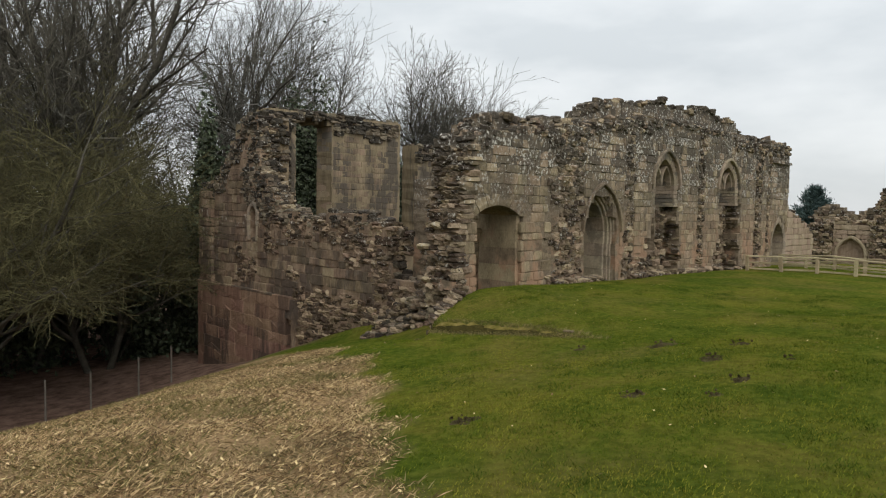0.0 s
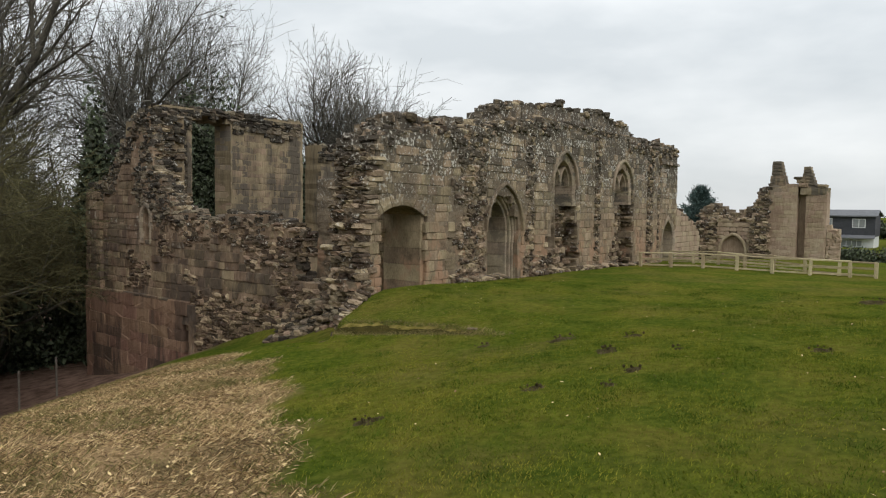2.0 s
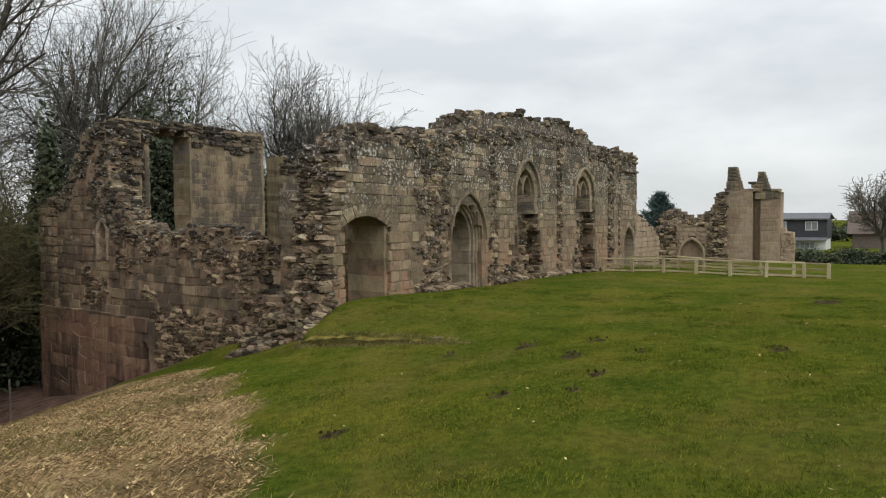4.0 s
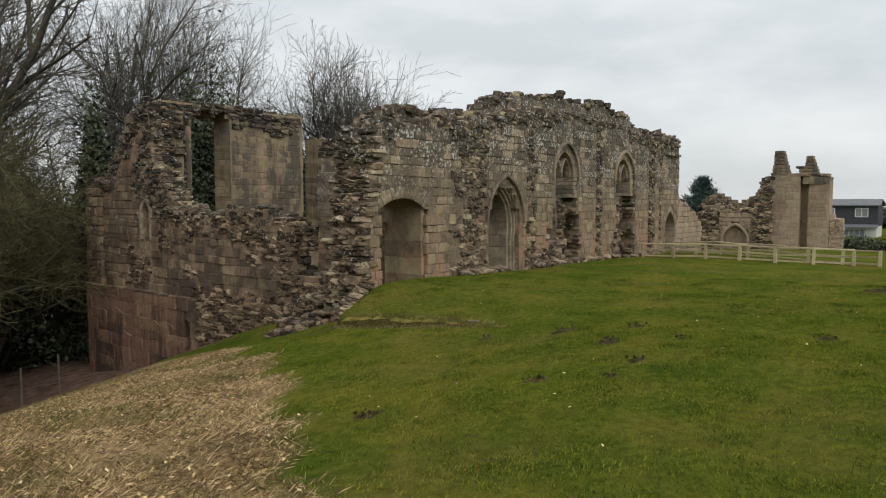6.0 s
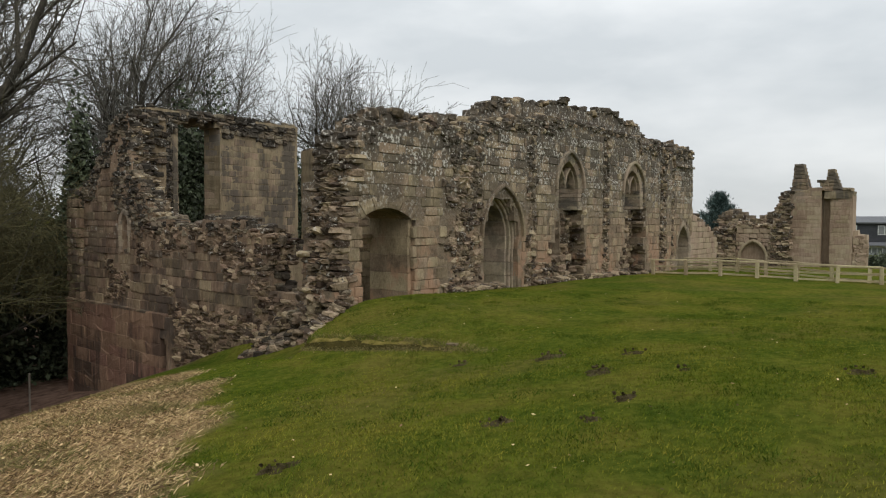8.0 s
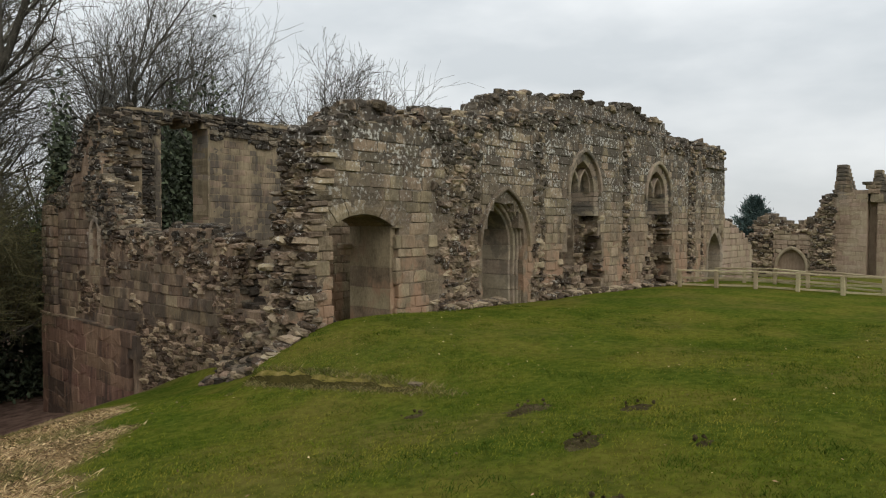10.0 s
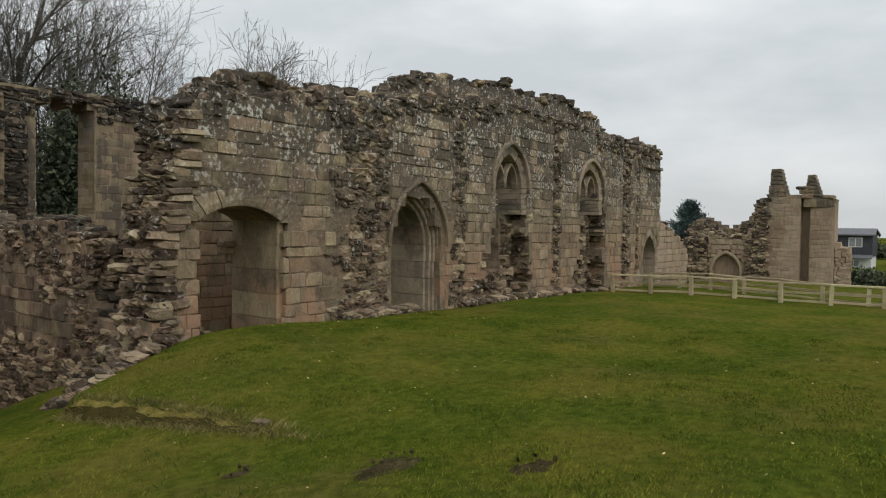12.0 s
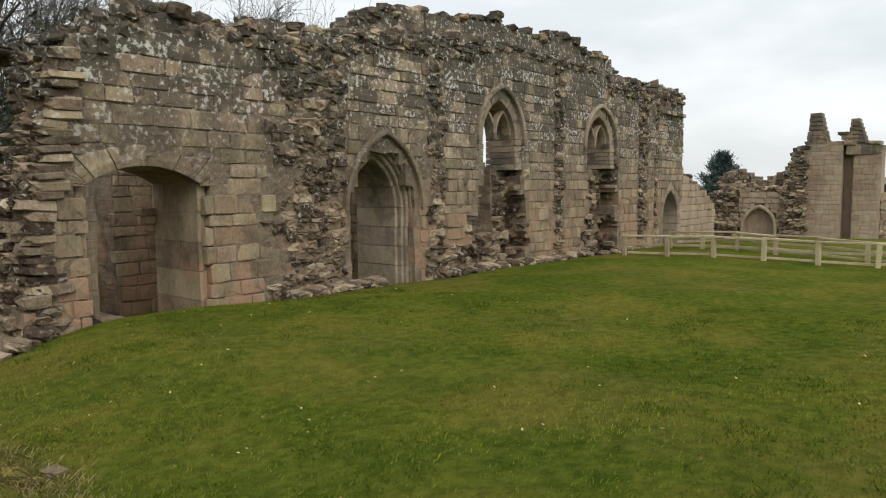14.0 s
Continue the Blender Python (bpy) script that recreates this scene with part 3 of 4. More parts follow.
east.courses(torn, 10.3, 30.7, -1.0, 5.0, (.075, .15), (.11, .32), rubble, True, proud=.07, depth=.26)
east.courses(lambda u, z: breached(u, z) and east_solid(u, z) and not (19.2 < u < 20.45 and z > .3 or 24.15 < u < 25.1 and z > .6), 18.4, 26.2, -0.8, 2.4, (.09, .17), (.15, .4), rubble, True, proud=.12, d=.5, depth=.24)
whole = lambda u, z: any(o.has(u, z, .5) for o in OPENINGS) or breached(u, z - .1) or breached(u - .2, z) or breached(u + .2, z)
east.scatter(keep, 10.2, -1.6, .2, .08, .5, rubble, skip=lambda u, z: whole(u, z) or u < 11.2 and z < 2.4, chance=.9, size=(.13, .32))
east.scatter(keep_end, 10.2, -1.6, .2, .5, .9, rubble, chance=.7, size=(.13, .28), sides=False)
east.scatter(keep_back, 11.2, -1.6, .2, .5, 1.05, rubble, skip=lambda u, z: whole(u, z) or u > 17.9, chance=.9, size=(.15, .34))
east.scatter(keep_thin, 18.2, -1.6, .2, .5, .85, rubble, skip=lambda u, z: whole(u, z) or z < 3.5, chance=.9, size=(.15, .34))
east.scatter(keep, 10.2, -1.6, .2, .05, .5, rubble, skip=lambda u, z: not (breached(u - .25, z) or breached(u + .25, z)), chance=.8, top=False)
east.broken_end(lambda z: east_left(z) + .1, .0, .95, -.7, 3.0, rubble, -1)
corbel = bmesh.new()
for a, b in (((12.62, 1.24, .98), (12.9, 1.46, 1.1)), ((12.7, 1.28, .86), (12.9, 1.46, .985)), ((12.78, 1.32, .74), (12.9, 1.46, .865))):
    box(corbel, a, b, .02)
bmesh.ops.transform(corbel, matrix=EAST, verts=corbel.verts)
part("corbel", corbel, ashlar, east.owner, "worn stepped corbel inside the arch")
ring(EAST, arch, 0.0, .12, .1, 1.32, ashlar, east.owner, "arch_reveal", 17)
ring(EAST, arch_head, 0.0, .3, .006, .3, ashlar, east.owner, "segmental_arch", 16)
for o, inner, name in ((window_a, .26, "window_arch"), (window_b, .26, "window_arch"), (far_door, .28, "doorway_arch")):
    ring(EAST, o, 0.0, inner, 0.012, 1.08 if o is arch else .84, pale_stone if o is not arch else ashlar, east.owner, name, 17)
for o in (window_a, window_b):
    hood = Opening(o.u0, o.u1, o.spring - .12, o.spring, o.crown)
    ring(EAST, hood, .2, .29, -0.09, .1, pale_stone, east.owner, "hood_mould", 13)
    # stumps of tracery in the head: two narrow lights and the bars between them
    c = (o.u0 + o.u1) / 2
    for a, b in ((o.u0 + .02, c - .02), (c + .02, o.u1 - .02)):
        light = Opening(a + .04, b - .04, o.spring - .02, o.spring + .1, o.spring + .56)
        ring(EAST, light, 0, .06, .14, .3, pale_stone, east.owner, "tracery", 5)
for g0, g1, d0, d1 in ((0.0, .07, .3, 1.33), (.07, .14, .21, .5), (.14, .21, .15, .4), (.21, .28, .08, .3), (.28, .35, .01, .25)):
    ring(EAST, door, g0, g1, d0, d1, pale_stone, east.owner, "door_arch_moulding", 17)
hood = Opening(door.u0, door.u1, 1.0, door.spring, door.crown)
ring(EAST, hood, .35, .43, -.1, .1, ashlar, east.owner, "hood_mould", 13)
for k in range(5):
    east.stone(28.75 + k * .4, .02, 3.66, .4, .3, .11, ashlar)
# footing of tumbled stones along the wall's base
for k in range(330):
    u = east.rand.choice((east.rand.uniform(17.4, 26.5), east.rand.uniform(14.2, 16.2), east.rand.uniform(18, 23)))
    d = -east.rand.uniform(0, .28)
    w = east.rand.uniform(.09, .28)
    east.stone(u, d, height(u, FACE + d) + east.rand.uniform(0, .1), w, .2, w * .5, rubble, True, east.rand.uniform(-.5, .5), .1)
east.lay(lambda u, z: u < 15.6)

# ---- the end wall (south side), falling to the lower ground ----
SOUTH = Matrix.Translation((11.0, 0, 0)) @ Matrix(((0, 1, 0, 0), (-1, 0, 0, 0), (0, 0, 1, 0), (0, 0, 0, 1)))
south_top = curve_of([(-23.5, 2.1), (-22.9, 2.3), (-22.1, 2.55), (-21.7, 3.0), (-21.3, 3.5), (-20.8, 3.8), (-20.5, 4.2), (-20.0, 4.42), (-19.6, 4.35), (-19.45, 2.8), (-19.0, 2.3), (-18.5, 1.8), (-18.0, 1.35), (-16.5, 1.25),
                      (-14.8, 1.36), (-13.5, 1.26), (-13.3, 1.05), (-13.15, .3), (-12.95, -.2), (-12.4, -.3), (-11.9, -.2), (-11.2, -.25), (-10.6, -.1), (-10.4, 0)])


def south_solid(u, z):
    t = south_top(u)
    return -23.5 < u < -10.6 and z < t


lancet = Opening(-20.02, -19.62, 0.45, 1.25, 1.55)
slot = Opening(-17.68, -17.46, -2.75, -2.1, -2.0)
south = Masonry("wall_south", "tall broken end wall of reddish brown stone", SOUTH, 23)
southk = south.core(lambda u, z: south_solid(u, z) and not lancet.has(u, z, .05) and not slot.has(u, z, .05), -23.6, -10.4, -5.2, 5, .006, .5)
southb = south.core(lambda u, z: south_solid(u, z) and (u < -19.6 + .1 * math.sin(z * 4) or u < -15.5 and z < .9 or z < -.4), -23.6, -10.4, -5.2, 5, .5, 1.15)
south.core(lambda u, z: -23.6 < u < -17.25 and z < -1.2 and not slot.has(u, z, .15), -23.6, -17.2, -5.2, -1.2, -.118, .02)
south.finish_core(red_stone)
plinth = lambda u, z: z < -1.16 and u < -17.2
rough_s = lambda u, z: (u > -20.3 + .3 * math.sin(z * 2.1) + .12 * math.sin(z * 9) and z > 1.1 and u < -16.4) or u > -13.75 + .15 * math.sin(z * 8) or z > south_top(u) - (.42 if u > -16.5 else .8) - .15 * math.sin(u * 6) or (u > -17.3 + .2 * math.sin(z * 7) and z < -.75 + .1 * math.sin(u * 5)) or noise.noise(Vector((u * .8, z * 1.0, 7.3))) > .2 + max(0, -19 - u) * .1 and z > -1.1
clear = lambda u, z: south_solid(u, z) and not lancet.has(u, z, .12) and not slot.has(u, z, .08)
south.courses(lambda u, z: clear(u, z) and not rough_s(u, z) and not plinth(u, z), -23.5, -11, -1.15, 4.8, (.16, .3), (.26, .66), red_stone, depth=.16, joint=.005, proud=.04)
south.courses(lambda u, z: clear(u, z) and not rough_s(u, z) and plinth(u, z), -23.9, -15, -5.0, -1.15, (.3, .45), (.6, 1.3), plinth_stone, depth=.3, proud=.003, d=-.14, joint=-.045)
grey_top = lambda u, z: z > 1.15 + .2 * math.sin(u * 5)
south.courses(lambda u, z: clear(u, z) and rough_s(u, z) and grey_top(u, z), -23.6, -10.5, .8, 4.8, (.075, .15), (.12, .36), dark_rubble, True, proud=.06, depth=.26)
south.courses(lambda u, z: clear(u, z) and rough_s(u, z) and not grey_top(u, z), -23.6, -10.5, -3.2, 1.5, (.075, .15), (.12, .36), red_rubble, True, proud=.05, depth=.26)
south.courses(lambda u, z: -23.5 < u < -22.5 and z < south_top(u) - .1, -23.5, -22.5, -1.15, 2.2, (.25, .34), (.4, .6), red_stone, depth=.3, d=-.1)
south.scatter(southb, -23.6, -5.2, .2, .5, 1.1, dark_rubble, size=(.14, .32), skip=lambda u, z: u > -13.5, chance=.85, floor=.9)
south.scatter(southk, -23.6, -5.2, .2, .1, .5, dark_rubble, size=(.14, .32), skip=lambda u, z: lancet.has(u, z, .4) or slot.has(u, z, .4) or (u > -13.5 and z < -1.5), chance=.85, floor=-1.3)
torn_end = curve_of([(1.3, -18.05), (1.8, -18.6), (2.3, -19.1), (2.8, -19.55), (4.3, -19.7)])
south.broken_end(torn_end, .1, .5, 1.3, 4.25, rubble, 1)
south.broken_end(lambda z: -13.3 + .15 * math.sin(z * 3) - max(0, z - 1.0) * .5, .05, .55, -.3, 1.2, red_rubble, 1)
for k in range(10):
    south.stone(-23.4 + k * .52, -.04, -1.15, .515, .22, .075, red_stone)
ring(SOUTH, lancet, 0, .14, -.06, .35, pale_stone, south.owner, "lancet_frame", 9)
blind = bmesh.new()
box(blind, (-20.1, .3, .3), (-19.5, .4, 1.6))
bmesh.ops.transform(blind, matrix=SOUTH, verts=blind.verts)
part("lancet_infill", blind, red_stone, south.owner)
# tumbled footing that spills down from the broken corner
for k in range(360):
    t = south.rand.random()
    y = 10.4 + 3.0 * t
    x = 11.05 - south.rand.random() ** 1.4 * (.35 + .3 * t)
    w = south.rand.uniform(.1, .3)
    g = height(x, y)
    pile = max(0, (x - 10.2) * .9) * (1 - .85 * t)
    south.stone(-y, x - 11.0, g - .03 + pile * south.rand.random(), w, .24, w * .45, south.rand.choice((dark_rubble, red_rubble, rubble)), True, south.rand.uniform(-.5, .5), .1)
# stones that hold the terrace between its turf step and the corner
for k in range(150):
    t = south.rand.random()
    x = 9.25 + 1.75 * t
    y = 9.42 + .537 * (x - 9.05) + south.rand.uniform(-.04, .1)
    w = south.rand.uniform(.1, .28)
    low, high = height(x, y + .2), height(x, y - .25) + .12 * t
    south.stone(-y, x - 11.0, low + (high - low) * south.rand.random() ** .8, w, .22, w * .45, south.rand.choice((rubble, red_rubble)), True, south.rand.uniform(-.5, .5) + 1.0, .1)
south.lay(lambda u, z: u > -17 and z > -1.6)

# ---- the far side wall (west), its inner face seen over the broken end ----
WEST = Matrix.Translation((0, 21.5, 0))
west_top = curve_of([(11.0, 2.0), (11.5, 3.2), (11.8, 4.2), (12.2, 4.85), (13.4, 5.0), (15.3, 5.1), (18.5, 4.95), (18.51, .65), (19.55, .65), (19.56, 4.3), (21, 4.2), (23, 3.1), (27, 2.5), (28.6, 1.5), (31, 1.3)])
west_gap = lambda u, z: 13.6 < u < 15.25 and 0.9 < z < 4.72 + .05 * math.sin(u * 9)
west = Masonry("wall_west", "tall inner wall of pale streaked ashlar with a window gap", WEST, 31)
west_solid = lambda u, z: 11.2 < u < 31 and z < west_top(u) and not west_gap(u, z)
westk = west.core(west_solid, 11.2, 31, -5, 5.4, .0, 1.0)
west.finish_core(streaked)
rough_w = lambda u, z: u < 13.4 or z > west_top(u) - .8 - .15 * math.sin(u * 3)
west.courses(lambda u, z: west_solid(u, z) and not rough_w(u, z), 11.2, 31, -2.5, 5.3, (.16, .28), (.25, .6), streaked, depth=.16, joint=.004, proud=.015)
west.courses(lambda u, z: west_solid(u, z) and rough_w(u, z), 11.2, 31, 0, 5.3, (.09, .17), (.2, .5), dark_rubble, True, depth=.24, proud=.06, d=-.06)
west.scatter(westk, 11.2, -5, .2, .1, 1, dark_rubble, skip=lambda u, z: 13.3 < u < 15.5 and z < 4.6, chance=.7, sides=False, floor=2)
# jamb of the window gap
for s in range(15):
    for q in range(3):
        west.stone(15.25, .18 + q * .33, 1.02 + s * .25, .1, .326, .247, far_stone)
        west.stone(13.58, .18 + q * .33, 1.02 + s * .25, .1, .326, .247, far_stone)
west.lay(lambda u, z: 14 < u < 19.5 and z > 0, limit=220)

# ---- a cross wall inside the range, seen through the arch and the doorway ----
INNER = Matrix.Translation((0, 14.0, 0))
inner = Masonry("wall_inner", "dark coursed inner wall behind the open arch", INNER, 33)
inner_solid = lambda u, z: 13.3 < u < 21.2 and z < 2.5 + .15 * math.sin(u * 2.7)
inner.core(inner_solid, 13.3, 21.3, -2.2, 2.8, .02, .7)
inner.finish_core()
inner.courses(inner_solid, 13.3, 21.2, -2.2, 2.6, (.16, .28), (.24, .6), ashlar, depth=.16, joint=.006, proud=.01)
inner.lay(lambda u, z: u < 18.5 and z > -1, limit=160)

# ---- the low far end wall inside the range ----
NORTH = Matrix.Translation((31.0, 0, 0)) @ Matrix(((0, 1, 0, 0), (-1, 0, 0, 0), (0, 0, 1, 0), (0, 0, 0, 1)))
north = Masonry("wall_north", "low inner end wall of coursed rough stone", NORTH, 37)
north_solid = lambda u, z: z < 2.3 + .2 * math.sin(u * 2.1)
north.core(north_solid, -21.4, -11.8, -2, 2.8, .08, .8)
north.finish_core()
north.courses(north_solid, -21.4, -11.8, -1.6, 2.6, (.12, .22), (.2, .45), streaked, True, proud=.04)
north.lay(lambda u, z: u > -19 and z > 0, limit=120)

# ---- low walls and the gabled fragment beyond the long wall ----
low_top = curve_of([(30.66, 2.2), (31.2, 1.75), (32, 1.5), (33.2, 1.2), (34.2, 0.7)])
low = Masonry("low_wall", "low broken wall of pinkish stone beside the doorway", EAST, 41, kind="", category="wall")
low_solid = lambda u, z: 30.66 < u < 34.3 and z < low_top(u)
lowk = low.core(low_solid, 30.66, 34.3, -1.8, 2.4, .15, .9)
low.finish_core()
low.courses(low_solid, 30.66, 34.3, -1.2, 2.2, (.2, .28), (.3, .6), far_stone, d=.08)
low.scatter(lowk, 30.66, -1.8, .2, .2, .9, rubble, chance=.8)
low.lay(lambda u, z: True, limit=60)

FAR = Matrix.Translation((41.0, 0, 0)) @ Matrix(((0, 1, 0, 0), (-1, 0, 0, 0), (0, 0, 1, 0), (0, 0, 0, 1)))
blind_arch = Opening(-11.35, -10.05, -1.4, -.55, .32)
blind_top = curve_of([(-13, .9), (-12.1, 1.1), (-11.3, 1.35), (-10.6, 1.2), (-9.6, 1.25), (-9.0, 1.5)])
screen = Masonry("blind_arch_wall", "ruined wall with a blocked pointed arch", FAR, 43, kind="", category="wall")
screen_solid = lambda u, z: -13 < u < -8.9 and z < blind_top(u) and not blind_arch.has(u, z, .08)
screenk = screen.core(lambda u, z: -13 < u < -8.9 and z < blind_top(u), -13, -8.8, -2, 1.8, .3, 1.0)
screen.finish_core(far_stone)
screen.courses(lambda u, z: screen_solid(u, z) and (u < -11.6 or u > -9.8), -13, -8.9, -1.4, 1.7, (.1, .18), (.15, .4), rubble, True, d=.05, depth=.3, proud=.08)
screen.courses(lambda u, z: screen_solid(u, z) and -11.6 < u < -9.8, -13, -8.9, -1.4, 1.7, (.2, .3), (.3, .6), far_stone, d=.1, depth=.3)
screen.scatter(screenk, -13, -2, .2, .1, 1, rubble, chance=.9, floor=0)
ring(FAR, blind_arch, 0, .14, .02, .35, far_stone, screen.owner, "arch_moulding", 9)
screen.lay(lambda u, z: True, limit=120)

back_low = Masonry("back_wall", "pale lichened rubble wall behind the blocked arch", Matrix.Translation((4, 0, 0)) @ FAR, 47, kind="", category="wall")
backk = back_low.core(lambda u, z: z < 1.9 + .25 * math.sin(u * 2.3), -13.6, -9.4, -2.2, 2.4, .1, .8)
back_low.finish_core()
back_low.courses(lambda u, z: z < 1.9 + .25 * math.sin(u * 2.3), -13.6, -9.4, -1.5, 2.3, (.14, .24), (.2, .5), rubble, True)
back_low.lay(lambda u, z: z > 0, limit=60)

gable_left = curve_of([(-9.75, .9), (-9.6, 1.9), (-9.45, 2.5), (-9.2, 2.9), (-8.9, 3.1), (-8.6, 3.2)])
gable = Masonry("chimney_gable", "tall stone gable fragment with twin chimney stubs", FAR, 53, kind="", category="ruin")


def gable_solid(u, z):
    if u < -8.62:
        return u > -9.8 and z < gable_left(u)
    if u < -7.4:
        return z < 3.15
    if u < -7.0:
        return z < 2.85
    return u < -6.06 and z < 2.88


gablek = gable.core(lambda u, z: gable_solid(u, z) and not -7.4 < u < -7.0, -9.8, -6.0, -2, 3.4, .008, 1.0, wobble=.02)
gable.core(lambda u, z: -7.6 < u < -6.8 and z < 2.9, -7.6, -6.8, -2, 3.4, .5, 1.0, wobble=.02)
gable.finish_core(far_stone)
gable.courses(lambda u, z: gable_solid(u, z) and u > -8.75 and not -7.42 < u < -7.0, -9.0, -6.05, -1.6, 3.3, (.16, .26), (.3, .6), far_stone, d=0.0, depth=.16, proud=.006, joint=-.004)
gable.courses(lambda u, z: gable_solid(u, z) and u <= -8.72 + .1 * math.sin(z * 9), -9.8, -8.5, -1.6, 3.3, (.1, .17), (.2, .4), rubble, True, d=-.02, depth=.3, proud=.1)
gable.scatter(gablek, -9.8, -2, .2, .1, .95, rubble, skip=lambda u, z: u > -8.7, chance=1, floor=-1)
# chimney stubs: courses that step in towards the top, with a weathered coping below
for left, right, z0, z1, lean, n in ((-8.86, -7.86, 2.9, 4.46, .36, 8), (-7.3, -6.45, 2.9, 4.12, .34, 7)):
    for q in range(n):
        f = (q + .5) / n
        a, b = left + .12 * f, right - lean * (f ** .7) - .1 * f
        zz = z0 + (z1 - z0) * f
        gable.stone((a + b) / 2, .4, zz, b - a, .8 - .2 * f, (z1 - z0) / n + .005, streaked)
for u0, u1, z0, z1 in ((-7.3, -6.0, 2.6, 3.0), (-7.5, -7.1, 3.24, 3.46), (-7.65, -7.2, 3.46, 3.58), (-6.5, -6.08, 3.0, 3.16), (-7.4, -6.95, 3.0, 3.24)):
    gable.stone((u0 + u1) / 2, .4, (z0 + z1) / 2, u1 - u0, .92, z1 - z0 + .004, streaked)
gable.lay(lambda u, z: True, limit=200)

stub = Masonry("wall_stub", "short stump of rough pinkish wall", FAR, 57, kind="", category="ruin")
stub_solid = lambda u, z: -6.0 < u < -5.3 and z < .95 - (u + 5.9) * .5
stubk = stub.core(stub_solid, -6.0, -5.2, -2, 1.2, .2, .9)
stub.finish_core(far_stone)
stub.courses(stub_solid, -6, -5.2, -1.6, 1.1, (.18, .28), (.2, .5), far_stone, True, d=.1)
stub.lay(lambda u, z: True, limit=40)

# ---- low rail fence ----


def rail_fence(x0, y0, x1, y1, count, tall, label):
    root = tagged(new("rail_fence"), label, "fence", "low rail fences")
    r = random.Random(int(y1 * 10))
    pts = [(x0 + (x1 - x0) * i / (count - 1), y0 + (y1 - y0) * i / (count - 1)) for i in range(count)]
    feet = [height(x, y) for x, y in pts]
    for (x, y), g in zip(pts, feet):
        lean = Matrix.Translation((x, y, g)) @ Euler((r.uniform(-.03, .03), r.uniform(-.03, .03), r.uniform(-.1, .1))).to_matrix().to_4x4()
        bm = box(bmesh.new(), (-.05, -.05, -.25), (.05, .05, tall), .008)
        bmesh.ops.transform(bm, matrix=lean, verts=bm.verts)
        part("post", bm, rail_wood, root)
    for i in range(count - 1):
        (ax, ay), (bx, by) = pts[i], pts[i + 1]
        length = math.hypot(bx - ax, by - ay)
        for z, hh, dd, off in ((tall - .005, .045, .11, 0.0), (tall * .56, .06, .03, -.06), (tall * .14, .055, .03, -.06)):
            bm = box(bmesh.new(), (-length / 2 - .04, -dd / 2, -hh / 2), (length / 2 + .02, dd / 2, hh / 2), .006)
            a = Vector((ax, ay, feet[i] + z + r.uniform(-.012, .012)))
            b = Vector((bx, by, feet[i + 1] + z + r.uniform(-.012, .012)))
            m = Matrix.Translation((a + b) / 2) @ (b - a).to_track_quat("X", "Z").to_matrix().to_4x4() @ Matrix.Translation((0, off * (-1 if by < ay else 1), 0))
            bmesh.ops.transform(bm, matrix=m, verts=bm.verts)
            part("rail", bm, rail_wood, root)
    return root


rail_fence(24.0, 9.35, 24.25, 2.8, 7, .5, "low pale timber fence with three rails")
rail_fence(27.2, 9.4, 24.55, 2.15, 8, .48, "low pale timber fence running behind another")

# ---- trees ----


def tube(points, radii, sides, verts, faces):
    base = len(verts)
    for i, p in enumerate(points):
        d = (points[min(i + 1, len(points) - 1)] - points[max(i - 1, 0)]).normalized()
        a = d.orthogonal().normalized()
        b = d.cross(a)
        for s in range(sides):
            t = 2 * math.pi * s / sides
            verts.append(p + (a * math.cos(t) + b * math.sin(t)) * radii[i])
    for i in range(len(points) - 1):
        for s in range(sides):
            q = base + i * sides
            faces.append((q + s, q + (s + 1) % sides, q + sides + (s + 1) % sides, q + sides + s))


